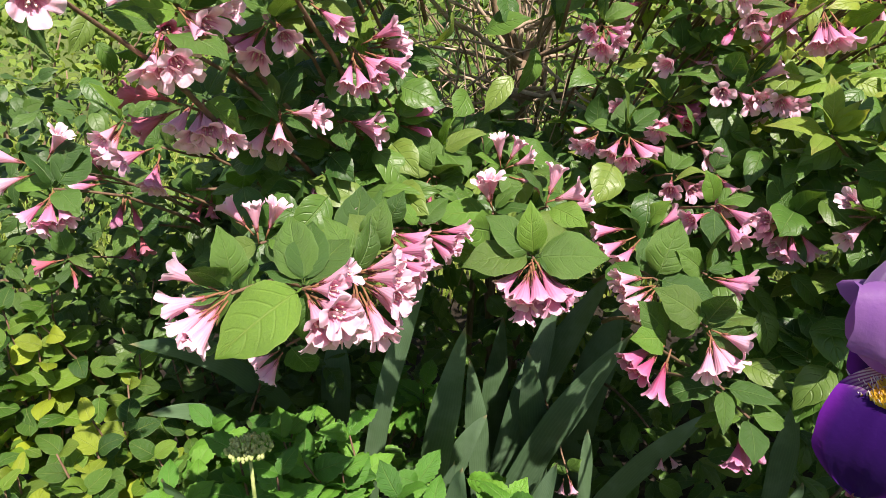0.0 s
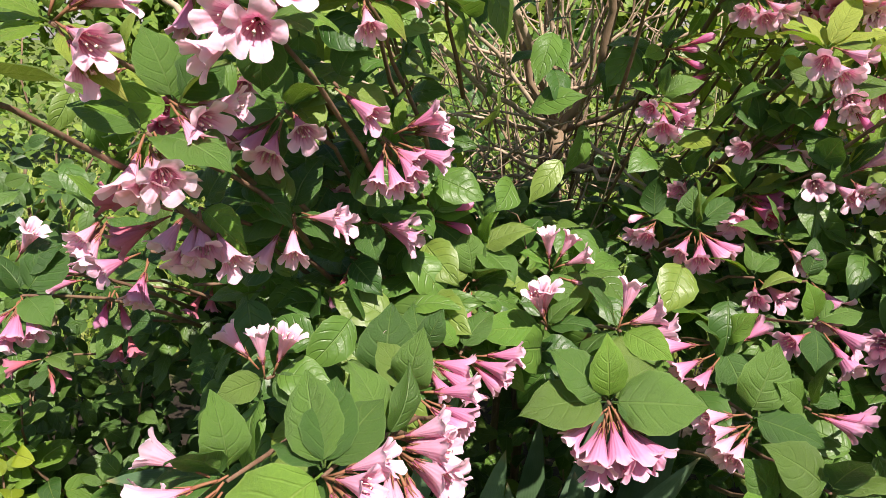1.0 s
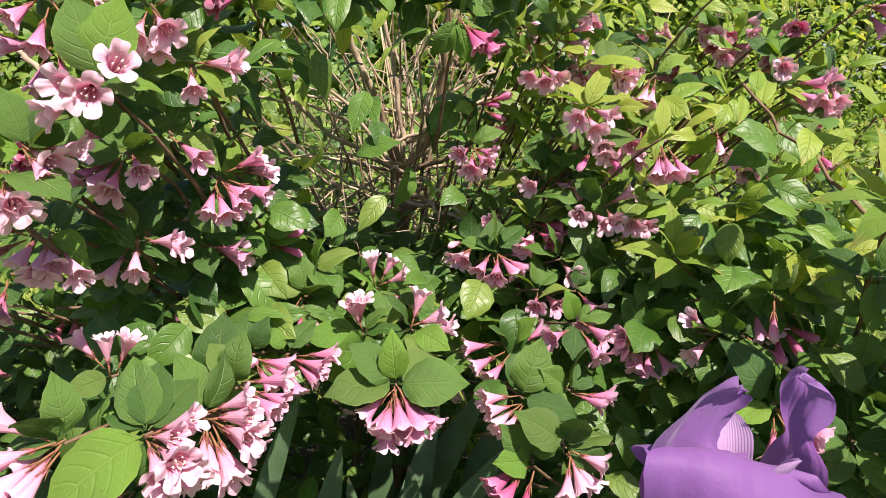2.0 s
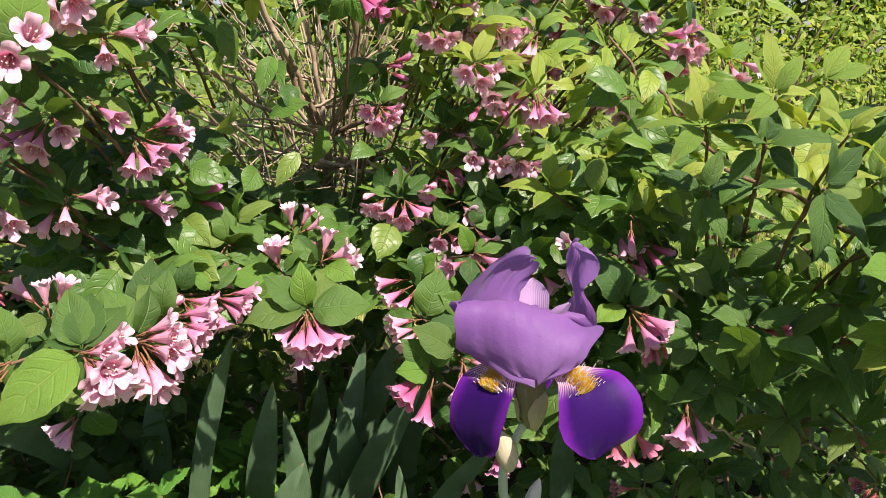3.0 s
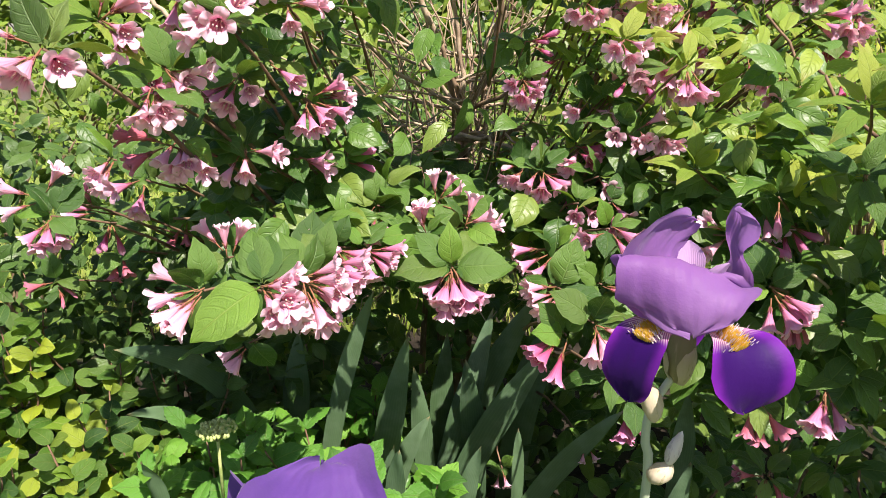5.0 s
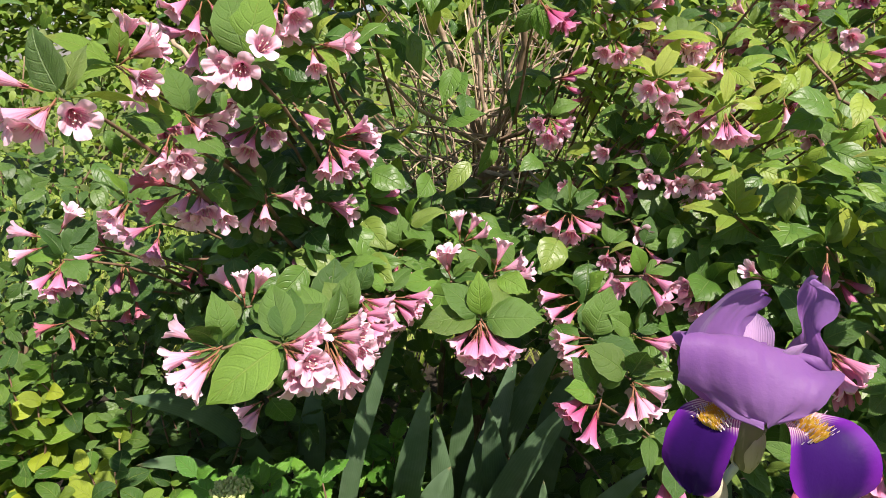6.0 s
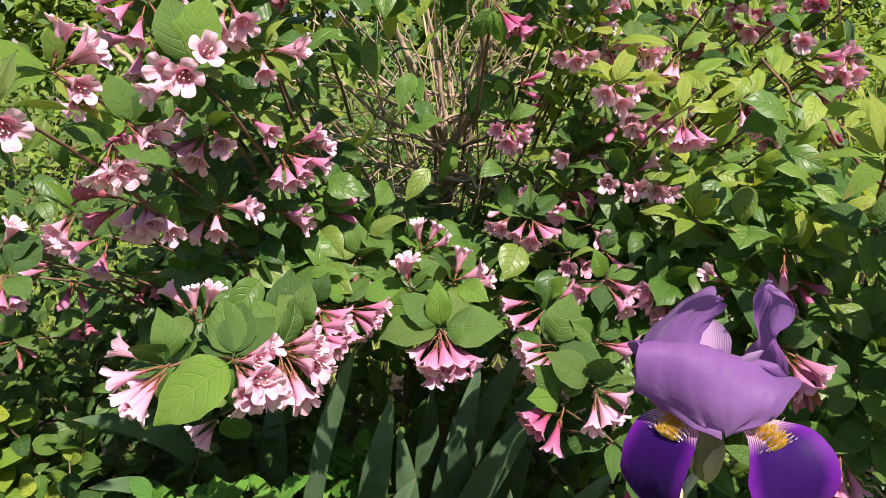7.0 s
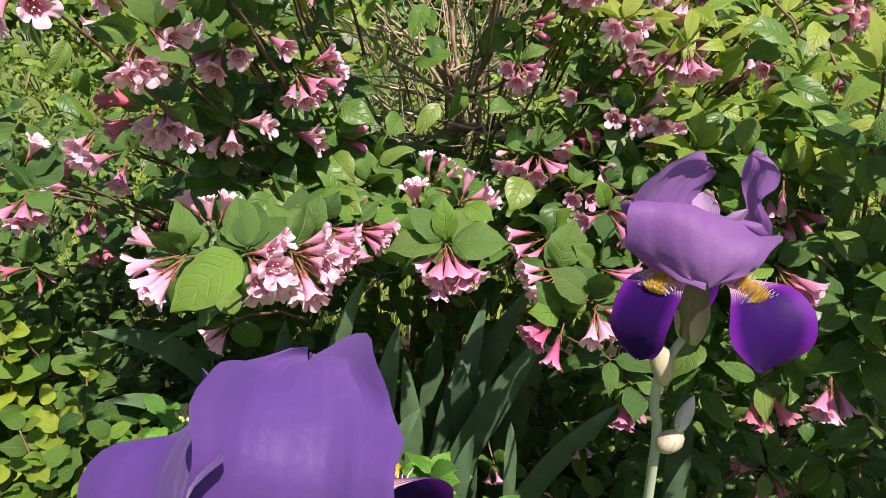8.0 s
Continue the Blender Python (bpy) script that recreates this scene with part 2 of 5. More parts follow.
def standard_material(name, tones):
    k = Nodes(name)
    u, v, uvv = k.uv()
    n = k.noise(26.0, 4.0, k.place())
    colour = k.ramp(k.math("MULTIPLY_ADD", n, 0.3, k.math("MULTIPLY", v, 0.8)), [(0.0, (0.50, 0.32, 0.28)), (0.22, tones[0]), (0.7, tones[1]), (1.0, tones[2])])
    line = k.math("SINE", k.math("MULTIPLY_ADD", n, 5.0, k.math("MULTIPLY", u, 70.0)))
    colour = k.mix(k.span(line, 0.2, 1.0, 0.0, 0.07), colour, (0.20, 0.07, 0.42))
    colour = k.mix(k.span(k.noise(22.0, 3.0, k.place()), 0.4, 0.7, 0.0, 0.35), colour, k.mix(1.0, colour, (0.55, 0.45, 0.75), "MULTIPLY"))
    # paler patches, kept darker in the copy that has shade in its tones
    colour = k.mix(k.span(k.noise(9.0, 2.0, k.place()), 0.3, 0.75, 0.0, 0.4), colour, (0.42, 0.25, 0.48) if name == "iris_standard" else (0.27, 0.15, 0.42))
    normal = k.bump(k.math("MULTIPLY_ADD", line, 0.03, k.noise(70.0, 5.0, k.place())), 0.55, 0.0022)
    return k.finish(colour, 0.5, normal, 0.52, k.mix(1.0, colour, (1.15, 1.0, 1.1), "MULTIPLY"), 0.2, 0.2)


def fall_material():
    k = Nodes("iris_fall")
    u, v, uvv = k.uv()
    side = k.math("ABSOLUTE", k.math("MULTIPLY_ADD", u, 2.0, -1.0))
    n = k.noise(40.0, 4.0, k.place())
    colour = k.mix(k.span(k.math("MULTIPLY_ADD", n, 0.4, side), 0.75, 1.2), (0.026, 0.003, 0.085), (0.13, 0.012, 0.25))
    line = k.math("SINE", k.math("MULTIPLY_ADD", n, 4.0, k.math("MULTIPLY", k.math("SUBTRACT", side, k.math("MULTIPLY", v, 1.3)), 64.0)))
    haft = k.mix(k.span(line, -0.4, 0.6), (0.70, 0.56, 0.50), (0.30, 0.08, 0.18))
    haft = k.mix(k.span(v, 0.40, 0.22), haft, (0.72, 0.40, 0.12))
    colour = k.mix(k.span(k.math("MULTIPLY_ADD", n, 0.14, v), 0.56, 0.42), colour, haft)
    normal = k.bump(k.noise(420.0, 3.0, k.place()), 0.3, 0.0006)
    return k.finish(colour, 0.55, normal, 0.22, k.mix(1.0, colour, (1.5, 1.2, 1.5), "MULTIPLY"), 0.12, 0.04)


M["standard"] = standard_material("iris_standard", ((0.33, 0.165, 0.38), (0.265, 0.115, 0.38), (0.34, 0.18, 0.46)))
# bluer, and darkened: shade on the near iris is put into the tones
M["standard_blue_shaded"] = standard_material("iris_standard_blue_shaded", ((0.17, 0.085, 0.32), (0.13, 0.06, 0.30), (0.20, 0.11, 0.38)))
M["fall"] = fall_material()


# ---------------------------------------------------------------- mesh makers
def grid(rows, uvs, faces_mat=0, closed=False):
    """Vertices, faces and uvs of a sheet from rows of points; closed: the rows are rings."""
    n = len(rows[0])
    verts = [p for r in rows for p in r]
    flat = [q for r in uvs for q in r]
    faces = []
    for j in range(len(rows) - 1):
        for i in range(n if closed else n - 1):
            k = (i + 1) % n
            faces.append((j * n + i, j * n + k, (j + 1) * n + k, (j + 1) * n + i))
    return verts, faces, flat, [faces_mat] * len(faces)


def mesh_of(name, sheets, materials, smooth=True):
    """One mesh from several sheets."""
    verts, faces, uvs, mats = [], [], [], []
    for v, f, q, m in sheets:
        o = len(verts)
        verts += [tuple(p) for p in v]
        uvs += q
        faces += [tuple(i + o for i in face) for face in f]
        mats += m
    me = bpy.data.meshes.new(name)
    me.from_pydata(verts, [], faces)
    layer = me.uv_layers.new(name="UVMap")
    idx = np.empty(len(me.loops), dtype=np.int32)
    me.loops.foreach_get("vertex_index", idx)
    layer.data.foreach_set("uv", np.array(uvs, dtype=np.float32)[idx].ravel())
    for m in materials:
        me.materials.append(m)
    me.polygons.foreach_set("material_index", mats)
    me.polygons.foreach_set("use_smooth", [smooth] * len(faces))
    me.update()
    return me


def tube(points, radii, sides=6, mat=0, cap=True):
    """A tapered tube along points."""
    pts = [Vector(p) for p in points]
    rows, uvs = [], []
    side = None
    for i, p in enumerate(pts):
        ahead = (pts[min(i + 1, len(pts) - 1)] - pts[max(i - 1, 0)]).normalized()
        if side is None:
            side = ahead.orthogonal().normalized()
        side = (side - ahead * side.dot(ahead)).normalized()
        up = ahead.cross(side)
        r = radii[i] if hasattr(radii, "__len__") else radii
        rows.append([p + (side * math.cos(a) + up * math.sin(a)) * r for a in (2 * math.pi * k / sides for k in range(sides))])
        uvs.append([(k / sides, i / max(1, len(pts) - 1)) for k in range(sides)])
    v, f, q, m = grid(rows, uvs, mat, True)
    if cap:
        f.append(tuple(range(len(v) - sides, len(v))))
        f.append(tuple(reversed(range(sides))))
        m += [mat, mat]
    return v, f, q, m


def bend(a, b, sag, steps=7, wob=0.0, rnd=random):
    """Points from a to b, bowed by sag (a vector) with a little unevenness."""
    a, b, sag = Vector(a), Vector(b), Vector(sag)
    out = []
    for i in range(steps):
        t = i / (steps - 1)
        j = Vector((rnd.uniform(-1, 1), rnd.uniform(-1, 1), rnd.uniform(-1, 1))) * wob * math.sin(math.pi * t)
        out.append(a.lerp(b, t) + sag * math.sin(math.pi * t) + j)
    return out


def leaf_sheet(length, width, fold=0.25, droop=0.15, twist=0.0, along=9, across=4, point=1.0, saw=0.03, wave=0.0, seed=0, mat=0):
    """A leaf along +y with its face to +z, its foot at the origin: cupped along the rib, drawn out to a tip."""
    r = random.Random(seed)
    rows, uvs = [], []
    ph, ph2 = r.uniform(0, 6), r.uniform(0, 6)
    bow = r.uniform(0.02, 0.09)
    for j in range(along + 1):
        v = 0.45 * j / along + 0.55 * (1 - math.cos(math.pi * j / along)) / 2
        w = max(0.0, math.sin(math.pi * min(1.0, v) ** 0.86)) ** (0.54 + 0.12 * point)
        tip = max(0.0, v - 0.78) / 0.22
        w *= 1 - 0.42 * min(1.0, point) * tip * tip * (3 - 2 * tip)
        w = max(w, 0.035 if v < 0.5 else 0.004) * width / 2
        w *= 1 + (saw if j % 2 else -saw)
        y = length * (v + 0.05 * point * max(0, v - 0.85) / 0.15)
        z = length * (bow * math.sin(math.pi * v) - droop * v * v - 0.05 * point * tip * tip)
        row, q = [], []
        for i in range(across + 1):
            side = 2 * i / across - 1
            x = side * w
            cup = fold * (math.sqrt(x * x + (0.05 * width) ** 2) - 0.05 * width) - 0.75 * fold * abs(x) * abs(side) ** 2.5
            zz = z + cup + wave * width * (math.sin(v * 8 + ph + side) * abs(side) ** 1.5 + 0.35 * math.sin(v * 15 + ph2 - side * 2) * abs(side))
            a = twist * v
            row.append(Vector((x * math.cos(a), y - 0.05 * abs(x) * (1 - v), zz + x * math.sin(a))))
            q.append((i / across, v))
        rows.append(row)
        uvs.append(q)
    return grid(rows, uvs, mat)


# the leaves: a few shapes of each kind, shared by all
def leaf_kind(name, n, length, width, mat, **more):
    out = []
    for i in range(n):
        r = random.Random(i * 17 + len(name))
        sh = leaf_sheet(length, width * r.uniform(0.9, 1.1), r.uniform(0.1, 0.45), r.uniform(-0.02, 0.32), r.uniform(-0.35, 0.35), seed=i, wave=0.055, **more)
        v, f, q, m = sh
        stalk = tube([(0, -0.08 * length, -0.01 * length), (0, 0.02 * length, 0)], [0.016 * length, 0.012 * length], 4)
        out.append(mesh_of(name, [sh, stalk], [M[mat]]))
    return out


LEAF = {
    "weigela": leaf_kind("leaf", 7, 1.0, 0.78, "weigela_leaf", along=12, across=6, saw=0.025),
    "broad": leaf_kind("leaf", 5, 1.0, 0.72, "broad_leaf", along=12, across=6, saw=0.025),
    "young": leaf_kind("leaf", 6, 1.0, 0.48, "young_leaf", along=12, across=6, point=1.4, saw=0.025),
    "green_long": leaf_kind("leaf", 6, 1.0, 0.56, "weigela_leaf", along=12, across=6, point=1.4, saw=0.025),
    "golden": leaf_kind("leaf", 6, 1.0, 0.76, "golden_leaf", along=9, across=4, saw=0.0, point=0.2),
    "hydrangea": leaf_kind("leaf", 6, 1.0, 0.66, "hydrangea_leaf", along=18, across=6, saw=0.07),
    "privet": leaf_kind("leaf", 5, 1.0, 0.62, "privet_leaf", along=8, across=4, saw=0.02),
    "sunny": leaf_kind("leaf", 4, 1.0, 0.42, "sunny_leaf", along=5, across=2, saw=0.0),
    "far": leaf_kind("leaf", 4, 1.0, 0.55, "far_leaf", along=5, across=2, saw=0.0),
}


def flower_mesh(name, tone, length=0.036, mouth=0.0135, opened=1.0, seed=0, start=0.009):
    """A funnel with five rounded spreading lobes along +z: stalk, calyx, tube, lobes, stamens. v runs from foot to rim."""
    r = random.Random(seed)
    n, low, high = 50, 6, 7
    lobes = [r.uniform(0.88, 1.12) for _ in range(5)]
    turn = [r.uniform(0.6, 1.35) for _ in range(5)]
    twirl = [r.uniform(-0.12, 0.12) for _ in range(5)]
    tilt = r.uniform(-0.16, 0.16)
    throat = 0.0066 + 0.0010 * opened
    neck = length * 0.62
    def shell(off, mat):
        rows, uvs = [], []
        for j in range(low + high + 1):
            row, q = [], []
            for i in range(n):
                k, within = divmod(i, n // 5)
                o = within / (n // 5) * 2 - 1
                mid = 2 * math.pi * k / 5
                a = mid + o * math.pi / 5
                if j <= low:
                    t = j / low
                    v = 0.56 * t
                    rad = 0.0016 + (throat - 0.0016) * (0.10 * t + 0.90 * max(0.0, t - 0.18) ** 1.15 / 0.82 ** 1.15)
                    rad *= 1 + 0.05 * t * math.cos(5 * a)
                    z = neck * t
                else:
                    g = (j - low) / high
                    v = 0.56 + 0.44 * g
                    run = mouth * 0.86 * lobes[k] * g * (0.30 + 0.70 * max(0.0, 1 - abs(o) ** 4.2) ** 0.55)
                    th = 0.30
                    bow = (0.25 + 0.95 * opened * turn[k]) / (mouth * 0.86)
                    rad = throat + (math.cos(th) - math.cos(th + bow * run)) / bow
                    z = neck + (math.sin(th + bow * run) - math.sin(th)) / bow
                    a = mid + o * math.pi / 5 * (1 - 0.06 * g) + twirl[k] * g
                    rad += 0.0011 * g * (1 - o * o) * (0.5 - 0.5 * opened)
                    z += 0.0010 * g * math.sin(o * 5 + k * 2 + seed) + 0.0012 * g * o * o * (k % 2 * 2 - 1) * 0.6
                rad = max(0.0006, rad + off * (1 if v > 0.1 else 0))
                row.append(Vector((rad * math.cos(a) + tilt * z * v * 0.5, rad * math.sin(a), start + z - abs(off) * 0.4 * (v > 0.9))))
                q.append((i / n, v))
            rows.append(row)
            uvs.append(q)
        return grid(rows, uvs, mat, True)
    sheets = [shell(0.0, 0), shell(-0.0004, 1)]
    for i in range(5):
        a = 2 * math.pi * (i + 0.5) / 5
        b = Vector((0.0015 * math.cos(a), 0.0015 * math.sin(a), start + 0.3 * length))
        e = Vector((0.0040 * math.cos(a), 0.0040 * math.sin(a), start + length * r.uniform(0.56, 0.66)))
        sheets.append(tube([b, e], [0.0004, 0.0004], 3, 3))
        sheets.append(tube([e - Vector((0, 0, 0.001)), e + Vector((0, 0, 0.0022))], [0.0009, 0.0006], 4, 3))
    sheets.append(tube([(0, 0, start + 0.3 * length), (0.001, 0, start + length * 0.74), (0.001, 0, start + length * 0.76)], [0.0004, 0.0004, 0.0013], 4, 3))
    sheets.append(tube([(0, 0, 0), (0.0004, 0, start * 0.6), (0, 0, start * 1.15)], [0.0007, 0.0010, 0.0014], 6, 2))
    for i in range(5):
        a = 2 * math.pi * i / 5 + 0.4
        d = Vector((math.cos(a), math.sin(a), 0))
        sheets.append(tube([d * 0.0012 + Vector((0, 0, start * 0.95)), d * 0.0026 + Vector((0, 0, start + 0.004)), d * r.uniform(0.0028, 0.0048) + Vector((0, 0, start + 0.008))], [0.0006, 0.0005, 0.0001], 4, 2))
    return mesh_of(name, sheets, [M["petal_" + tone], M["petal_" + tone + "_inside"] if tone != "faded" else M["petal_faded"], M["calyx"], M["stamen"]])


def bud_mesh(tone, seed, length=0.032, fat=0.0042):
    """An unopened flower, or a withered one: a closed club along +z."""
    r = random.Random(seed)
    start = 0.012
    rows, uvs = [], []
    for j in range(11):
        v = j / 10
        rad = 0.0012 + (fat - 0.0012) * math.sin(math.pi * min(1, max(0.0, v - 0.05) ** 1.7 * 1.0)) ** 0.8 + 0.0006 * v
        if j == 10:
            rad = 0.0006
        rows.append([Vector(((rad * (1 + 0.13 * math.cos(5 * a + v * 3))) * math.cos(a) + 0.006 * r.uniform(0.5, 1) * v * v, rad * (1 + 0.13 * math.cos(5 * a + v * 3)) * math.sin(a), start + length * v)) for a in (2 * math.pi * i / 15 for i in range(15))])
        uvs.append([(i / 15, v) for i in range(15)])
    sheets = [grid(rows, uvs, 0, True), tube([(0, 0, 0), (0.0004, 0, start * 0.6), (0, 0, start * 1.2)], [0.0009, 0.0013, 0.0015], 6, 1)]
    for i in range(5):
        a = 2 * math.pi * i / 5
        d = Vector((math.cos(a), math.sin(a), 0))
        sheets.append(tube([d * 0.001 + Vector((0, 0, start * 0.95)), d * 0.0032 + Vector((0, 0, start + 0.006)), d * 0.0045 + Vector((0, 0, start + 0.011))], [0.0008, 0.0007, 0.0001], 4, 1))
    return mesh_of("bud", sheets, [M["petal_" + tone], M["calyx"]])


FLOWER = {tone: [flower_mesh("flower", tone, 0.034 + 0.0012 * i, 0.0130 - 0.0016 * (i % 2), op, seed, 0.011 + 0.003 * (i % 2)) for i, (op, seed) in enumerate(((1.0, 1), (0.35, 2), (1.1, 3), (0.55, 4), (0.9, 5), (0.4, 6)))] for tone in ("pale", "pink", "deep", "faded")}
BUD = {tone: [bud_mesh(tone, s, 0.029 + 0.002 * s, 0.0040 + 0.0003 * s) for s in range(3)] for tone in ("pale", "pink", "deep")}
BUD["faded"] = [bud_mesh("faded", s, 0.026 + 0.002 * s, 0.0026) for s in range(4)]

WORLD_OF = {}


def thing(name, base, label, category, group="", kind=""):
    """An Empty at the foot of a thing."""
    ob = new(name)
    ob.empty_display_size = 0.05
    m = Matrix.Translation(base)
    ob.matrix_basis = m
    WORLD_OF[ob.name] = m
    return tagged(ob, label, category, group, kind)


def put(name, me, parent, m=None, label="", kind=""):
    """A mesh as a part of parent, at the pose m in the world."""
    m = Matrix.Identity(4) if m is None else m
    ob = new(name, me)
    ob.parent = parent
    ob.matrix_basis = WORLD_OF[parent.name].inverted() @ m
    WORLD_OF[ob.name] = m
    return tagged(ob, label, kind=kind)


def aim(at, along, face, size=1.0, axis="Y"):
    """A pose whose y (or z) axis runs along, with its z (or x) axis towards face."""
    a = Vector(along).normalized()
    f = Vector(face)
    f = (f - a * f.dot(a))
    f = f.normalized() if f.length > 1e-4 else a.orthogonal().normalized()
    s = a.cross(f)
    cols = (s, a, f) if axis == "Y" else (f, s, a)
    m = Matrix.Identity(4)
    for i, c in enumerate(cols):
        for j in range(3):
            m[j][i] = c[j] * size
    m.translation = Vector(at)
    return m


def scatter(name, parent, meshes, poses, label="", kind="stuff"):
    """Many copies of a few small meshes, joined into one part."""
    data = []
    for me in meshes:
        co = np.empty(len(me.vertices) * 3, dtype=np.float64)
        me.vertices.foreach_get("co", co)
        li = np.empty(len(me.loops), dtype=np.int32)
        me.loops.foreach_get("vertex_index", li)
        uv = np.empty(len(me.loops) * 2, dtype=np.float32)
        me.uv_layers["UVMap"].data.foreach_get("uv", uv)
        ls = np.empty(len(me.polygons), dtype=np.int32)
        me.polygons.foreach_get("loop_start", ls)
        lt = np.empty(len(me.polygons), dtype=np.int32)
        me.polygons.foreach_get("loop_total", lt)
        mi = np.empty(len(me.polygons), dtype=np.int32)
        me.polygons.foreach_get("material_index", mi)
        data.append((co.reshape(-1, 3), li, uv, ls, lt, mi))
    cos, lis, uvs, lss, lts, mis = [], [], [], [], [], []
    nv = nl = 0
    inv = WORLD_OF[parent.name].inverted()
    for n, m in enumerate(poses):
        co, li, uv, ls, lt, mi = data[n % len(data)]
        a = np.array(inv @ m)
        cos.append(co @ a[:3, :3].T + a[:3, 3])
        lis.append(li + nv)
        uvs.append(uv)
        lss.append(ls + nl)
        lts.append(lt)
        mis.append(mi)
        nv += len(co)
        nl += len(li)
    me = bpy.data.meshes.new(name)
    me.vertices.add(nv)
    me.vertices.foreach_set("co", np.concatenate(cos).ravel())
    me.loops.add(nl)
    me.loops.foreach_set("vertex_index", np.concatenate(lis))
    starts = np.concatenate(lss)
    me.polygons.add(len(starts))
    me.polygons.foreach_set("loop_start", starts)
    me.polygons.foreach_set("loop_total", np.concatenate(lts))
    me.polygons.foreach_set("material_index", np.concatenate(mis))
    me.polygons.foreach_set("use_smooth", np.ones(len(starts), dtype=bool))
    me.uv_layers.new(name="UVMap").data.foreach_set("uv", np.concatenate(uvs))
    for mat in meshes[0].materials:
        me.materials.append(mat)
    me.update()
    me.validate()
    return put(name, me, parent, WORLD_OF[parent.name], label, kind)


# ---------------------------------------------------------------- ground
UPV, TOV = Vector((0, 0.26, 0.966)), Vector((0, -0.966, 0.26))


def ground_sheet():
    """One sheet to the horizon, fine and uneven close by."""
    ticks = [-300, -80, -30, -14, -8] + [-5 + 0.25 * i for i in range(49)] + [10, 16, 30, 80, 300]
    rows, uvs = [], []
    for y in ticks:
        row, q = [], []
        for x in ticks:
            h = 0.05 * noise.noise(Vector((x * 1.3, y * 1.3, 0))) + 0.02 * noise.noise(Vector((x * 5, y * 5, 3)))
            row.append(Vector((x, y, h if abs(x) < 9 and abs(y) < 9 else 0)))
            q.append((x, y))
        rows.append(row)
        uvs.append(q)
    ob = new("ground", mesh_of("ground", [grid(rows, uvs)], [M["soil"]]))
    return tagged(ob, "dark crumbly garden soil under the plants", "ground", kind="structure")


ground = ground_sheet()
WORLD_OF[ground.name] = Matrix.Identity(4)

# ---------------------------------------------------------------- the pink weigela
weigela = thing("weigela_shrub", (0.12, 1.32, 0.0), "large weigela shrub covered in pink bell flowers", "shrub")
leafy = thing("weigela_shrub", (0.85, 0.95, 0.0), "leafy weigela shrub with young yellow-green shoot tips", "shrub")
NODES_AT = []


def screenward(angle, toward):
    a = radians(angle)
    return (Vector((1, 0, 0)) * math.cos(a) + UPV * math.sin(a)) + TOV * toward


def shoot(at, tone, flowers, leaves, of=None, kind="weigela", closed=0, back=None):
    """A flowering shoot: a twig, its leaves and its flowers.
    flowers: (degrees up from the right, how far it faces forward); leaves: the same and a length in cm."""
    of = weigela if of is None else of
    r = random.Random(len(NODES_AT) * 31 + 5)
    at = Vector(at)
    NODES_AT.append(at)
    if back is None:
        back = (WORLD_OF[of.name].translation + Vector((0, 0, 0.72)) - at).normalized() * 0.16 + Vector((0, 0.02, -0.05))
    pts = bend(at, at + Vector(back), (0, 0, 0.012), 6, 0.004, r)
    m0 = Matrix.Translation(at)
    me = mesh_of("twig", [tube([p - at for p in pts], [0.0012, 0.0015, 0.0017, 0.0019, 0.0022, 0.0026], 6)], [M["twig"]])
    tw = put("flowering_shoot" if flowers else "leafy_shoot", me, of, m0)
    for n, f in enumerate(flowers):
        d = screenward(f[0] + r.uniform(-7, 7), f[1] + r.uniform(-0.15, 0.15))
        foot = at + d.normalized() * r.uniform(0.001, 0.010) + Vector((r.uniform(-1, 1), r.uniform(-1, 1), r.uniform(-1, 1))) * 0.004
        shut = n < closed
        me = r.choice(BUD[tone] if shut else FLOWER[tone][0::2] if f[1] > 0.55 or r.random() < 0.25 else FLOWER[tone][1::2])
        size = (f[2] if len(f) > 2 else 1.0) * r.uniform(0.84, 0.98)
        spin = Vector((r.uniform(-1, 1), r.uniform(-1, 1), r.uniform(-1, 1)))
        put("bud" if shut else "flower", me, tw, aim(foot, d, spin, size, "Z"))
    for n, f in enumerate(leaves):
        d = screenward(f[0] + r.uniform(-8, 8), f[1] + (r.uniform(-0.1, 0.1) if len(f) > 3 else r.uniform(-0.7, 0.8)))
        face = TOV * (f[3] if len(f) > 3 else r.uniform(0.2, 0.8)) + Vector((0, 0, 1)) * (0.6 if len(f) > 3 else 0.8) + Vector((r.uniform(-1, 1), r.uniform(-1, 1), r.uniform(-1, 1))) * (0.15 if len(f) > 3 else 0.55)
        foot = at + d.normalized() * 0.006 + Vector((0, 0.004, 0))
        look_of = f[4] if len(f) > 4 else "broad" if kind == "weigela" and r.random() < 0.14 else kind
        put("leaf", r.choice(LEAF[look_of]), tw, aim(foot, d, face, f[2] * (0.0092 if len(f) > 3 else 0.0079)))
    return tw


def ring(n, first=20, reach=(4.5, 6.5), toward=0.2, seed=0):
    """Leaves all round a node."""
    r = random.Random(seed + n)
    return [(first + 360 * i / n + r.uniform(-22, 22), toward + r.uniform(-0.3, 0.3), r.uniform(*reach)) for i in range(n)]


def above(seed, n=4, reach=(4.5, 6.3), lo=10, hi=170):
    """Leaves over a hanging cluster."""
    r = random.Random(seed)
    return [(lo + (hi - lo) * (i + 0.5) / n + r.uniform(-16, 16), r.uniform(0.0, 0.5), r.uniform(*reach)) for i in range(n)]


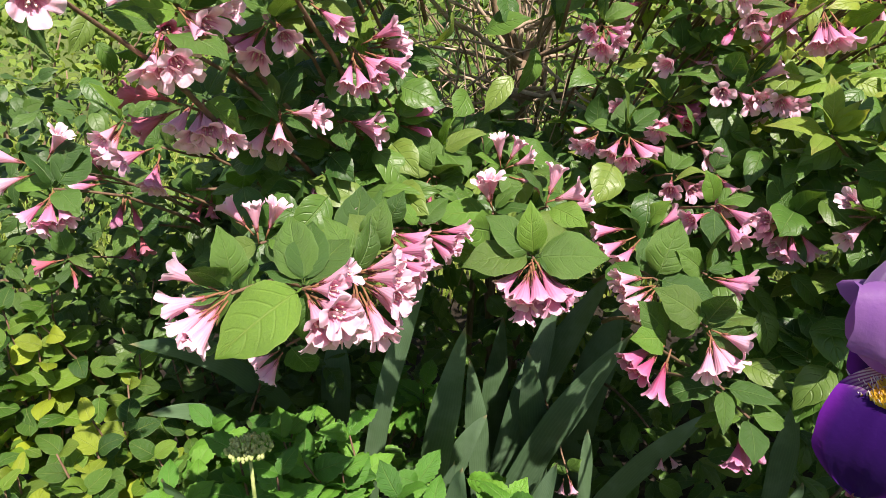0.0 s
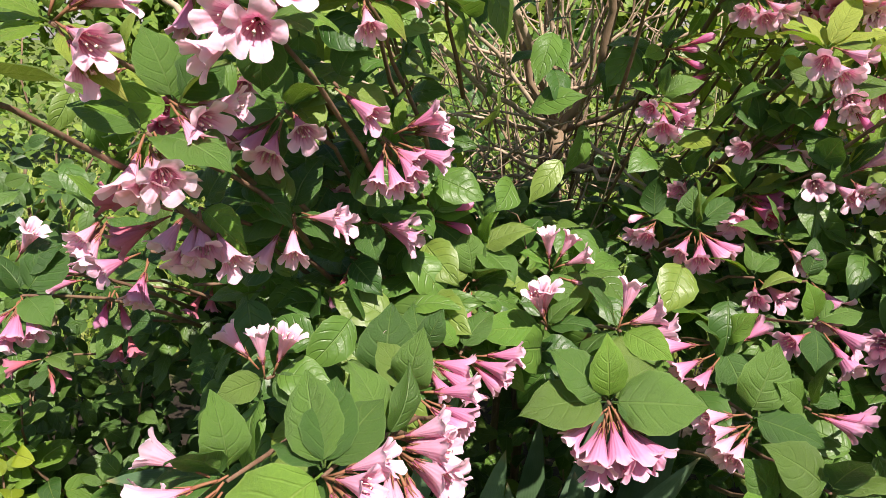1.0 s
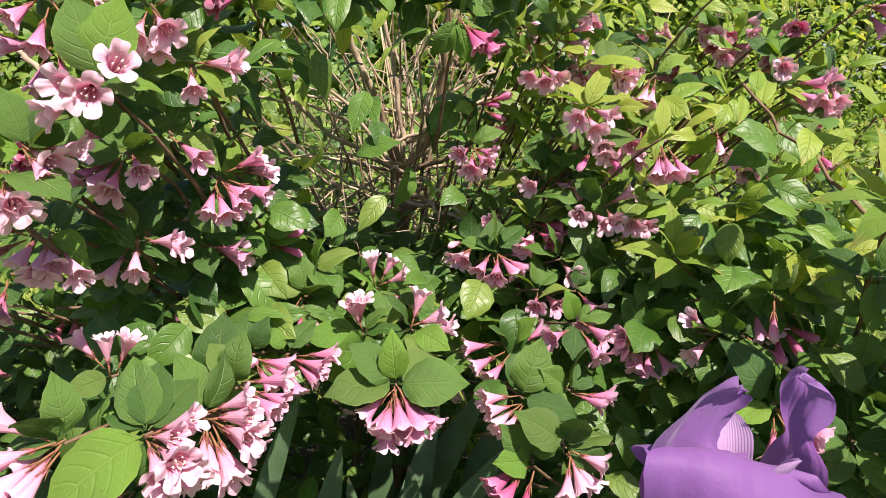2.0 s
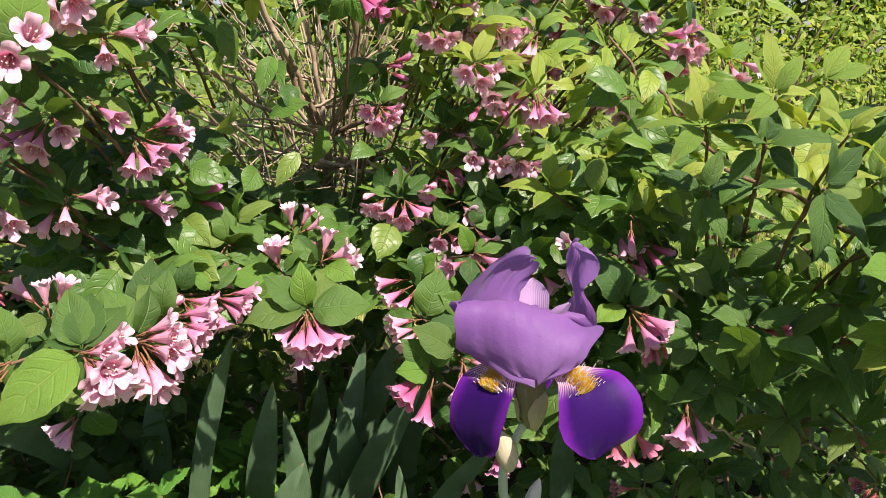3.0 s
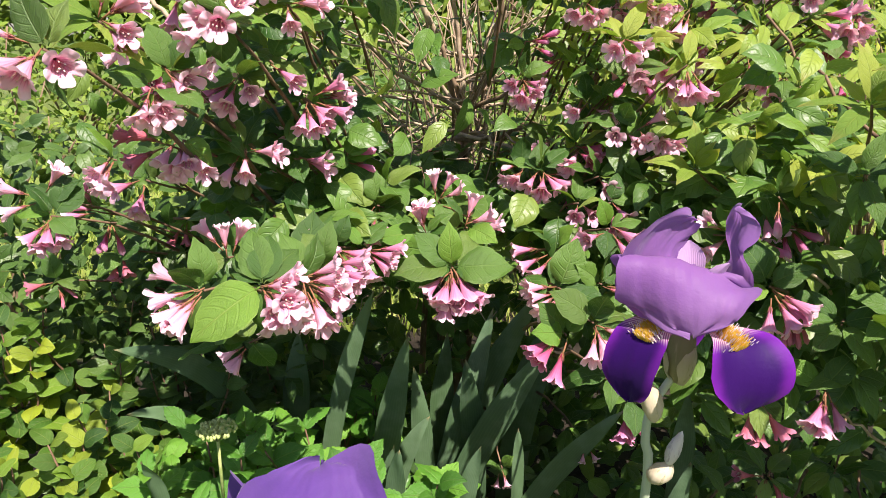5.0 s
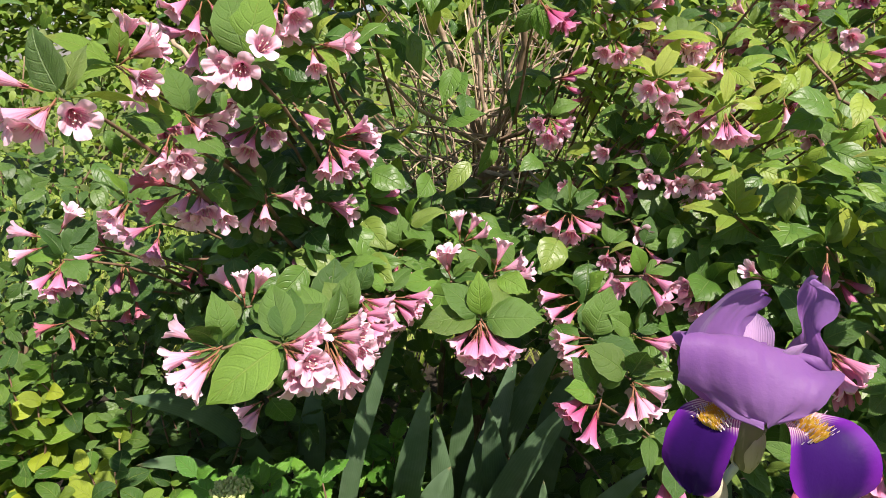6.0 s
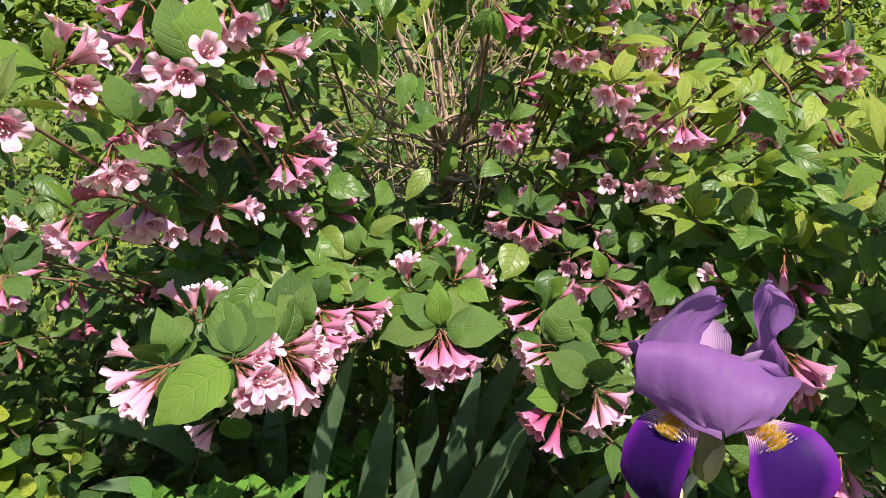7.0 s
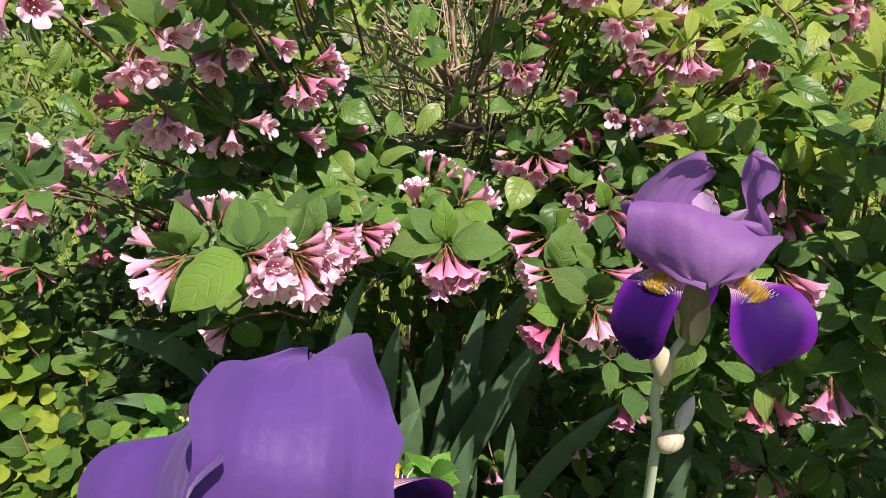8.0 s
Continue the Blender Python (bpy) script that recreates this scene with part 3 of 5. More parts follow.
# the two nearest clusters, pale, on one branch
shoot((-0.148, 0.45, 0.905), "pale", [(155, 0.1, 1.0), (190, 0.3, 1.0), (218, 0.35, 1.0), (240, 0.4, 1.0), (232, 0.1, 1.0), (206, 0.0, 0.95)], [(95, 0.0, 4.8), (130, 0.1, 4.5), (178, 0.1, 4.6, 0.3)])
shoot((-0.098, 0.45, 0.908), "pale", [(-58, 0.9, 1.1), (-10, 0.9, 1.1), (18, 0.3), (-40, 0.3, 1.1), (-75, 0.5, 1.1), (-28, 0.6, 1.1), (5, 0.5)], [(214, 0.35, 7.4, 1.2, 'broad'), (112, -0.2, 6.0), (80, 0.1, 5.5), (150, -0.2, 5.0), (45, 0.0, 5.5), (-80, -0.2, 5.5)])
shoot((-0.07, 0.5, 0.896), "pale", [(-50, 0.5, 1.1), (-20, 0.6, 1.1), (-70, 0.4, 1.15), (5, 0.4, 1.1), (-35, 0.2, 1.1), (25, 0.2), (-62, 0.1, 1.15), (-85, 0.4, 1.1), (-10, 0.2)], [(100, 0.1, 5.5), (60, 0.0, 5.0), (150, 0.0, 5.0)])
shoot((-0.059, 0.58, 0.882), "pink", [(-15, 0.4), (-40, 0.5), (10, 0.3), (-60, 0.3)], [(95, 0.2, 5.5), (130, 0.0, 5.0)])
shoot((-0.163, 0.59, 0.892), "pale", [(100, 0.3), (62, 0.4), (130, 0.2)], [(-20, 0.3, 4.0), (200, 0.2, 4.0)])
shoot((-0.082, 0.62, 0.867), "pink", [(35, 0.2)], [(92, 0.25, 6.2, 1.0), (150, 0.2, 4.5), (20, 0.2, 4.0)], closed=1)
shoot((-0.053, 0.64, 0.889), "pink", [(-35, 0.2), (-65, 0.3), (-10, 0.1), (150, 0.2)], [(110, 0.2, 4.5), (60, 0.2, 4.0)])
shoot((-0.023, 0.66, 0.88), "pink", [(-20, 0.3), (-45, 0.4), (-70, 0.2), (5, 0.2)], [(60, 0.2, 4.8), (120, 0.1, 4.0)])
shoot((-0.12, 0.73, 0.94), "deep", [(-112, 0.1), (-48, 0.2)], [(-20, 0.2, 5.0), (40, 0.2, 5.0), (170, 0.1, 4.5), (110, 0.0, 4.5)], closed=1)
shoot((-0.01, 0.75, 0.912), "pink", [(-120, 0.3), (-95, 0.5), (-75, 0.3), (-140, 0.3)], above(3, 4), closed=0)
shoot((-0.054, 0.76, 0.971), "deep", [(-10, 0.2), (20, 0.1)], [(10, 0.2, 5.0), (70, 0.3, 5.0), (120, 0.1, 5.0), (-40, 0.2, 5.2), (200, 0.2, 4.5)], closed=2)
shoot((-0.003, 0.78, 0.935), "pink", [], [(20, 0.3, 6.0), (150, 0.3, 6.0), (75, 0.2, 5.0), (-40, 0.3, 6.5), (-130, 0.3, 6.0)])
# the cluster in the middle
shoot((0.079, 0.57, 0.885), "pink", [(-140, 0.25, 1.0), (-120, 0.1, 1.06), (-108, 0.35, 1.08), (-96, 0.1, 1.12), (-86, 0.4, 1.08), (-74, 0.15, 1.1), (-62, 0.3, 1.06), (-48, 0.15, 1.0), (-100, -0.2, 1.05), (-80, -0.2, 1.05)], [(172, 0.2, 6.0, 0.7), (2, 0.3, 6.2, 0.8), (92, 0.5, 4.4, 0.9, 'broad'), (140, 0.2, 5.8), (40, 0.1, 6.0), (-12, 0.1, 5.0)])
shoot((0.098, 0.63, 0.914), "pale", [(78, 0.2), (2, 0.3), (20, 0.2)], [(-110, 0.4, 5.0, 1.0), (-20, 0.2, 5.0), (130, 0.1, 4.5), (200, 0.2, 4.6), (-70, 0.3, 4.4)])
shoot((0.052, 0.7, 0.885), "pale", [(110, 0.5), (90, 0.4)], [(178, 0.2, 5.8, 0.9), (20, 0.2, 5.0), (60, 0.0, 4.0), (-150, 0.2, 5.0)])
shoot((0.07, 0.8, 0.906), "pale", [(60, 0.3), (20, 0.2), (-15, 0.3), (100, 0.3)], [(150, 0.2, 4.5), (-60, 0.3, 4.5)])
# right of the middle
shoot((0.213, 0.81, 0.948), "pink", [(-125, 0.4), (-95, 0.7), (-60, 0.4), (-80, 0.2), (-35, 0.4)], above(5, 4))
shoot((0.285, 0.78, 0.944), "pale", [(-70, 1.6)], [(150, 0.2, 5.0), (30, 0.2, 4.5), (100, 0.1, 4.5), (-20, 0.3, 4.5)])
shoot((0.258, 0.77, 0.91), "pink", [(-120, 1.2), (-50, 1.2)], above(6, 3, (4, 5)))
shoot((0.293, 0.74, 0.917), "pink", [(-95, 0.8), (-60, 1.0)], [(30, 0.2, 6.0), (70, 0.2, 4.5), (170, 0.1, 4.5)])
shoot((0.279, 0.69, 0.896), "pink", [(-165, 0.6), (-40, 0.8), (-70, 0.8)], [(20, 0.2, 4.8), (-100, 0.3, 5.0), (110, 0.0, 4.5)])
shoot((0.355, 0.68, 0.882), "pink", [(195, 0.4), (215, 0.4), (235, 0.3), (-90, 0.3), (-60, 0.4), (180, 0.3)], [(60, 0.1, 5.5), (120, 0.1, 6.0), (-20, 0.2, 5.0)])
shoot((0.401, 0.62, 0.906), "pale", [(165, 0.3), (-150, 0.3)], above(8, 3))
shoot((0.221, 0.73, 0.855), "pink", [(205, 0.2), (222, 0.3), (30, 0.0), (190, 0.1)], [(-75, 0.3, 6.0, 1.1), (60, 0.1, 5.0), (140, 0.0, 4.0)])
shoot((0.212, 0.64, 0.835), "pale", [(178, 0.3), (205, 0.4), (190, 0.2), (222, 0.5)], [(80, 0.2, 5.8, 1.1), (-20, 0.3, 5.5, 0.9), (45, 0.1, 4.5), (-50, 0.1, 4.5)])
shoot((0.264, 0.65, 0.837), "pink", [(-10, 0.2), (-22, 0.3)], [(80, 0.2, 5.6), (150, 0.1, 5.0), (30, 0.1, 5.0), (200, 0.2, 4.5)])
shoot((0.204, 0.56, 0.81), "deep", [(212, 0.3, 1.1), (228, 0.4, 1.1), (243, 0.3, 1.1), (205, 0.1)], [(130, 0.2, 5.5), (60, 0.1, 5.0), (170, 0.1, 5.0)])
shoot((0.23, 0.55, 0.829), "pale", [(245, 0.5), (-70, 0.4), (-55, 0.3), (-20, 0.2)], [(140, 0.3, 5.5, 1.0), (10, 0.2, 6.0), (70, 0.1, 5.0), (-30, 0.2, 5.0)])
shoot((0.258, 0.56, 0.76), "pink", [], [(190, 0.2, 7.2), (150, 0.0, 5.0), (-100, 0.5, 4.5), (-20, 0.1, 6.0), (-75, 0.4, 5.5)], kind="green_long")
shoot((0.281, 0.55, 0.736), "deep", [(-95, 0.2), (-70, 0.2), (-105, 0.4), (-110, 0.2)], [(-100, 0.3, 5.0), (-20, 0.2, 5.0), (200, 0.1, 5.0)], closed=2)
# above, right of the stems
shoot((0.196, 0.91, 1.065), "pink", [(-150, 0.7), (-110, 0.9), (-60, 0.7), (-30, 0.6), (-90, 0.3)], above(11, 3, (4.0, 5.0)))
shoot((0.202, 0.93, 1.116), "deep", [(-5, 0.2), (15, 0.2), (-25, 0.2)], [(60, 0.2, 4.0), (200, 0.2, 4.0)], closed=3)
shoot((0.256, 0.93, 1.092), "deep", [(200, 0.2), (220, 0.2)], [(30, 0.2, 4.5), (80, 0.2, 4.0), (-30, 0.2, 4.5)], closed=2, kind="young")
shoot((0.277, 0.9, 1.17), "pale", [(-120, 0.7), (-60, 0.8), (-90, 0.9)], ring(5, 20, (4.0, 5.5)), kind="young")
shoot((0.407, 1.0, 1.177), "pale", [(-120, 0.9), (-60, 0.9)], ring(4, 20, (4.0, 5.0)), kind="young")
shoot((0.474, 1.05, 1.201), "pale", [(-100, 1.0), (-50, 0.7), (-140, 0.6)], ring(4, 50, (4.0, 5.0)))
shoot((0.533, 1.05, 1.201), "pale", [(-120, 0.9), (140, 0.4)], ring(4, 80, (4.0, 5.0)))
shoot((0.601, 1.05, 1.215), "pink", [(-100, 0.7), (-60, 0.7), (-20, 0.5)], ring(4, 20, (4.0, 5.0)))
shoot((0.58, 1.1, 1.159), "pale", [(-100, 0.7), (-60, 0.7)], ring(4, 20, (4.0, 5.0)))
shoot((0.156, 0.78, 1.212), "deep", [(-50, 0.2, 1.1), (-65, 0.3, 1.1), (-35, 0.1, 1.1)], [(-15, 0.0, 4.5), (-120, 0.3, 5.0), (-70, 0.0, 5.0), (60, 0.1, 5.0)])
shoot((0.283, 0.86, 1.034), "pale", [(-150, 0.8), (-30, 0.8)], above(14, 3))
shoot((0.308, 0.84, 1.036), "pink", [(-120, 1.2), (-70, 1.2), (-20, 0.4), (80, 0.4)], [(120, 0.2, 4.5), (50, 0.2, 4.5), (-10, 0.2, 5.5)])
shoot((0.313, 0.79, 1.009), "pale", [(-130, 1.4), (-60, 1.3)], above(15, 3))
shoot((0.336, 0.78, 1.008), "pale", [(-100, 1.5), (30, 0.6)], above(16, 2))
shoot((0.365, 0.78, 1.003), "pale", [(-60, 1.3), (-110, 1.0)], [(30, 0.1, 5.0), (-150, 0.2, 5.0)])
shoot((0.364, 0.71, 1.092), "pink", [(-115, 0.4), (-85, 0.5), (-60, 0.4), (-95, 0.1)], [(10, 0.2, 5.5), (150, 0.2, 5.0), (80, 0.1, 5.5), (45, 0.0, 5.0)], kind="young")
shoot((0.312, 0.8, 1.119), "pale", [(-130, 0.8), (-90, 0.9), (-40, 0.7)], [(150, 0.2, 5.0), (70, 0.2, 6.0, 1.0), (20, 0.2, 5.5), (100, 0.2, 5.5)], kind="young")
shoot((0.326, 0.8, 1.08), "deep", [(-50, 0.2), (-120, 0.2)], [(20, 0.2, 5.0), (160, 0.2, 5.0)], closed=2)
shoot((0.536, 0.81, 1.072), "pink", [(-120, 0.6), (-80, 0.7), (-50, 0.5), (-150, 0.4)], ring(4, 40))
shoot((0.529, 0.8, 1.082), "deep", [(10, 0.2), (20, 0.1)], [(60, 0.1, 5.0)], closed=2)
shoot((0.698, 0.95, 1.07), "deep", [(-100, 0.5), (-60, 0.4)], ring(4, 20))
shoot((0.6, 0.83, 1.137), "pale", [(-60, 0.5), (-20, 0.4), (40, 0.3)], ring(4, 60))
shoot((0.631, 0.83, 1.158), "pale", [(-90, 0.6), (-130, 0.5)], ring(4, 10))
shoot((0.431, 0.62, 0.947), "pink", [(-95, 0.3), (-60, 0.2)], [(40, 0.1, 5.0), (-30, 0.1, 5.0), (170, 0.0, 5.0)])
shoot((0.459, 0.62, 0.925), "deep", [(-60, 0.2), (-30, 0.3), (-80, 0.2)], ring(3, 10), closed=3)
shoot((0.416, 0.6, 0.912), "deep", [(-40, 0.2), (-70, 0.1)], [(-80, 0.4, 6.0), (20, 0.2, 5.0), (120, 0.1, 5.0)], closed=2, of=leafy)
# above on the left
shoot((-0.134, 0.53, 1.138), "pale", [(-118, 1.8), (-62, 1.8), (10, 1.4), (215, 0.5)], [(108, 0.2, 5.8, 1.0), (72, 0.2, 5.8, 1.0), (0, 0.1, 4.5), (-30, 0.3, 5.5), (-110, -0.1, 5.0)])
shoot((-0.193, 0.62, 1.169), "pink", [(-95, 0.2), (-70, 0.3), (200, 0.3)], above(21, 3))
shoot((-0.187, 0.6, 1.198), "pink", [(-130, 0.3), (-100, 0.4), (-60, 0.3), (180, 0.2)], above(22, 4))
shoot((-0.113, 0.6, 1.197), "pale", [(-100, 0.6), (-60, 0.7), (20, 0.5), (-80, 0.2)], above(23, 4))
shoot((-0.089, 0.62, 1.152), "pale", [(-80, 0.5), (10, 0.2), (-5, 0.3)], [(180, 0.1, 4.5), (-30, 0.2, 4.0), (60, 0.1, 4.0)], closed=0, kind="young")
shoot((-0.113, 0.63, 1.097), "pink", [(-35, 0.3)], [(-25, 0.1, 5.5), (200, 0.2, 5.0), (60, 0.1, 5.0)])
shoot((-0.084, 0.67, 1.055), "pink", [(-100, 0.3), (-70, 0.5), (-48, 0.4), (-35, 0.3), (-15, 0.2), (25, 0.1)], [(70, 0.2, 5.5), (110, 0.1, 5.0), (170, 0.1, 4.5), (-120, 0.0, 4.5)])
shoot((-0.227, 0.49, 1.133), "pale", [(30, 0.3), (-30, 0.5), (78, 0.2), (10, 0.2), (-45, 0.3)], [(150, 0.2, 6.5), (-30, 0.5, 5.0, 0.8), (75, 0.1, 4.5), (170, 0.2, 5.5), (200, 0.3, 4.5)], kind="young")
shoot((-0.236, 0.41, 1.111), "pale", [(-140, 0.9, 1.1), (-40, 1.0, 1.1), (-100, 0.7, 1.1), (170, 0.6)], [(5, 0.1, 6.0), (120, 0.1, 6.0), (60, 0.2, 4.5), (-70, -0.1, 5.0)])
shoot((-0.191, 0.54, 1.089), "pale", [(-30, 0.5), (-8, 0.3), (-45, 0.3)], [(100, 0.1, 5.0), (60, 0.1, 4.5), (190, 0.2, 5.0), (30, 0.0, 5.0)])
shoot((-0.199, 0.52, 1.076), "pale", [(-75, 0.9), (-50, 0.7), (-95, 0.5), (-60, 0.3)], [(-110, -0.1, 5.0), (160, 0.1, 4.5), (-20, -0.2, 6.5), (220, 0.0, 4.5)])
shoot((-0.143, 0.61, 1.08), "pink", [(-130, 0.4), (-60, 0.7), (-100, 0.7), (-150, 0.3)], [(120, 0.1, 5.0), (40, 0.1, 4.5), (-120, -0.2, 5.5), (180, 0.0, 5.0)])
shoot((-0.196, 0.58, 1.02), "pale", [(-105, 0.4), (-70, 0.6), (-125, 0.5), (-90, 0.6), (-55, 0.4)], [(50, 0.1, 5.0), (-30, 0.1, 5.0), (0, -0.1, 5.5), (120, 0.0, 4.0)])
shoot((-0.22, 0.6, 1.013), "faded", [(178, 0.2), (200, 0.3), (160, 0.2), (215, 0.4)], [(120, 0.0, 4.5)])
shoot((-0.151, 0.64, 1.001), "pale", [(-12, 0.4), (5, 0.3), (-115, 0.5), (-80, 0.5)], [(70, 0.2, 5.5), (200, 0.2, 5.5), (120, 0.1, 5.0), (-30, 0.1, 4.5)])
shoot((-0.102, 0.68, 0.985), "pink", [(-30, 0.3), (-5, 0.4)], [(40, 0.1, 4.5), (150, 0.1, 4.5), (-60, 0.1, 4.5)])
shoot((-0.407, 0.71, 0.909), "pink", [(-130, 0.3, 1.05), (-105, 0.4, 1.05), (-80, 0.4, 1.05), (-60, 0.3, 1.05), (-95, 0.1)], [(170, 0.2, 6.0), (60, 0.2, 6.0), (-30, 0.1, 5.0), (110, 0.1, 5.0)])
shoot((-0.422, 0.73, 0.926), "pale", [(170, 0.3), (195, 0.3), (60, 0.3)], [(30, 0.2, 5.5)])
shoot((-0.4, 0.82, 0.887), "pink", [(165, 0.2), (190, 0.2), (110, 0.2)], above(31, 3, (4.5, 5.5)))
shoot((-0.406, 0.87, 0.859), "deep", [(-110, 0.2, 1.1), (-70, 0.2, 1.1), (-90, 0.4)], [(40, 0.2, 5.5), (140, 0.2, 5.0), (-10, 0.1, 5.0)], closed=3)
shoot((-0.407, 0.88, 0.812), "faded", [(-100, 0.3), (-70, 0.3)], ring(3, 20))
shoot((-0.515, 0.9, 0.758), "faded", [(-60, 0.3), (-20, 0.2), (190, 0.2)], ring(4, 20), closed=2)
shoot((-0.140, 0.56, 0.805), "pale", [(222, 0.3, 0.8), (205, 0.2, 0.75), (240, 0.3, 0.75)], [(-60, 0.1, 5.0), (120, 0.0, 5.0)])
shoot((-0.322, 0.95, 0.847), "faded", [(-90, 0.3), (-120, 0.3)], ring(4, 20, (4, 5)))
# low on the right, in shade
shoot((0.401, 0.52, 0.88), "pink", [(-70, 0.4, 1.05), (-45, 0.4, 1.05), (-30, 0.5, 1.05), (-95, 0.3)], [(120, 0.2, 6.2, 1.0), (200, 0.2, 5.0), (40, 0.1, 5.0)], of=leafy)
shoot((0.435, 0.53, 0.853), "faded", [(-120, 0.2), (-105, 0.3), (-90, 0.2), (-75, 0.3), (-60, 0.2), (-20, 0.1)], [(10, 0.0, 4.0)], closed=6, of=leafy)
shoot((0.508, 0.52, 0.779), "pink", [], [(190, 0.2, 6.0), (-10, 0.2, 5.5), (130, 0.1, 6.0), (-70, 0.3, 5.5), (60, 0.1, 5.0)], of=leafy, kind="green_long")
shoot((0.473, 0.51, 0.768), "pink", [(-120, 0.3, 1.1), (-95, 0.3, 1.1), (-75, 0.2), (-105, 0.0)], [(60, 0.1, 5.0), (150, 0.1, 5.0)], of=leafy)
shoot((0.395, 0.5, 0.762), "faded", [(-90, 0.2), (-60, 0.2), (-110, 0.2)], [(150, 0.3, 4.5), (-100, 0.3, 4.5), (-40, 0.2, 5.5), (60, 0.2, 4.5)], of=leafy, kind="green_long")
shoot((0.509, 0.652, 0.562), "faded", [(-100, 0.3), (-130, 0.2), (-70, 0.3), (170, 0.2)], ring(5, 20), closed=2, of=leafy, kind="green_long")
shoot((0.572, 0.56, 0.824), "deep", [(-5, 0.2), (10, 0.3), (-20, 0.2)], ring(5, 40), closed=2, of=leafy, kind="green_long")
shoot((0.61, 0.52, 0.721), "pink", [], ring(6, 10, (5, 6.5)), of=leafy, kind="green_long")
shoot((0.641, 0.5, 0.785), "pink", [], ring(6, 30, (5, 6.5)), of=leafy, kind="green_long")
shoot((0.829, 0.592, 0.557), "faded", [(200, 0.2), (220, 0.3), (240, 0.2), (185, 0.3), (215, 0.1)], ring(5, 30), closed=3, of=leafy, kind="green_long")
shoot((0.721, 0.628, 0.512), "faded", [(175, 0.2), (160, 0.2), (195, 0.2)], ring(6, 50), closed=3, of=leafy, kind="green_long")
shoot((0.682, 0.5, 0.713), "faded", [(-45, 0.2), (-60, 0.1)], ring(5, 70), closed=2, of=leafy, kind="green_long")
shoot((0.616, 0.604, 0.490), "deep", [(20, 0.2), (-30, 0.2)], ring(6, 0), closed=2, of=leafy, kind="green_long")
shoot((0.403, 0.652, 0.478), "deep", [(-20, 0.2), (10, 0.3), (-50, 0.2)], ring(4, 0), closed=3, of=leafy, kind="green_long")
shoot((0.625, 0.688, 0.539), "pink", [], ring(6, 20, (5, 6)), of=leafy, kind="green_long")
shoot((0.523, 0.628, 0.481), "pink", [], ring(6, 45, (5, 6)), of=leafy, kind="green_long")
shoot((0.719, 0.45, 0.739), "pink", [], ring(6, 15, (5, 7)), of=leafy, kind="green_long")
shoot((0.648, 0.42, 0.868), "faded", [(-60, 0.3)], [(200, 0.3, 6.5, 0.9), (150, 0.2, 6.0), (60, 0.2, 6.0), (-20, 0.2, 6.0), (230, 0.3, 6.0), (100, 0.1, 6.0)], of=leafy, kind="young")
shoot((0.595, 0.45, 0.888), "pink", [], ring(6, 20, (5, 6.5)), of=leafy, kind="green_long")
shoot((0.858, 0.580, 0.489), "pink", [], ring(6, 25, (5, 6.5)), of=leafy, kind="green_long")
shoot((0.606, 0.62, 0.864), "pink", [], ring(5, 25, (5, 6)), of=leafy, kind="green_long")
shoot((0.172, 0.80, 0.480), "pale", [(-110, 0.6, 0.6), (-70, 0.5, 0.6), (-90, 0.8, 0.55)], [(60, 0.2, 3.5), (150, 0.2, 3.5)])
shoot((0.300, 0.80, 0.520), "pale", [(-95, 0.5, 0.6), (-60, 0.6, 0.55)], [(40, 0.2, 3.5), (140, 0.2, 3.5)])
# leafy shoots with young tips, high on the right
shoot((0.368, 0.66, 0.975), "pink", [], [(90, 0.1, 5.2, 1.0), (78, 0.2, 4.0), (165, 0.25, 6.0), (12, 0.25, 6.0), (125, 0.2, 4.5), (50, 0.2, 4.5), (210, 0.3, 5.5), (-25, 0.3, 5.5)], of=leafy, kind="young")
shoot((0.429, 0.58, 0.96), "pink", [(-100, 0.2)], [(92, 0.1, 5.0), (70, 0.2, 4.0), (165, 0.2, 5.8), (-8, 0.2, 6.2), (45, 0.1, 5.0), (200, 0.3, 5.0)], closed=1, of=leafy, kind="green_long")
shoot((0.467, 0.5, 0.998), "pink", [], [(175, 0.2, 5.5), (20, 0.2, 4.5), (-75, 0.4, 5.0, 1.1), (-110, 0.2, 5.0), (80, 0.1, 4.5), (150, 0.3, 5.0)], of=leafy, kind="green_long")
shoot((0.435, 0.46, 1.067), "pink", [], [(90, 0.1, 5.2, 1.0), (78, 0.2, 4.0), (165, 0.25, 6.0), (12, 0.25, 6.0), (125, 0.2, 4.5), (50, 0.2, 4.5), (210, 0.3, 5.5), (-25, 0.3, 5.5)], of=leafy, kind="young")
shoot((0.469, 0.42, 1.053), "pink", [], [(100, 0.1, 5.0), (170, 0.2, 5.0), (5, 0.3, 5.8), (50, 0.2, 4.0), (-30, 0.3, 5.0), (215, 0.3, 4.5), (140, 0.1, 5.0)], of=leafy, kind="green_long")
shoot((0.473, 0.42, 1.094), "pink", [], [(90, 0.1, 5.2, 1.0), (78, 0.2, 4.0), (165, 0.25, 6.0), (12, 0.25, 6.0), (125, 0.2, 4.5), (50, 0.2, 4.5), (210, 0.3, 5.5), (-25, 0.3, 5.5)], of=leafy, kind="young")
shoot((0.549, 0.42, 1.059), "pink", [], [(95, 0.1, 4.5), (150, 0.2, 5.0), (20, 0.2, 5.0), (200, 0.3, 5.0), (-40, 0.3, 5.0), (60, 0.1, 4.0)], of=leafy, kind="young")
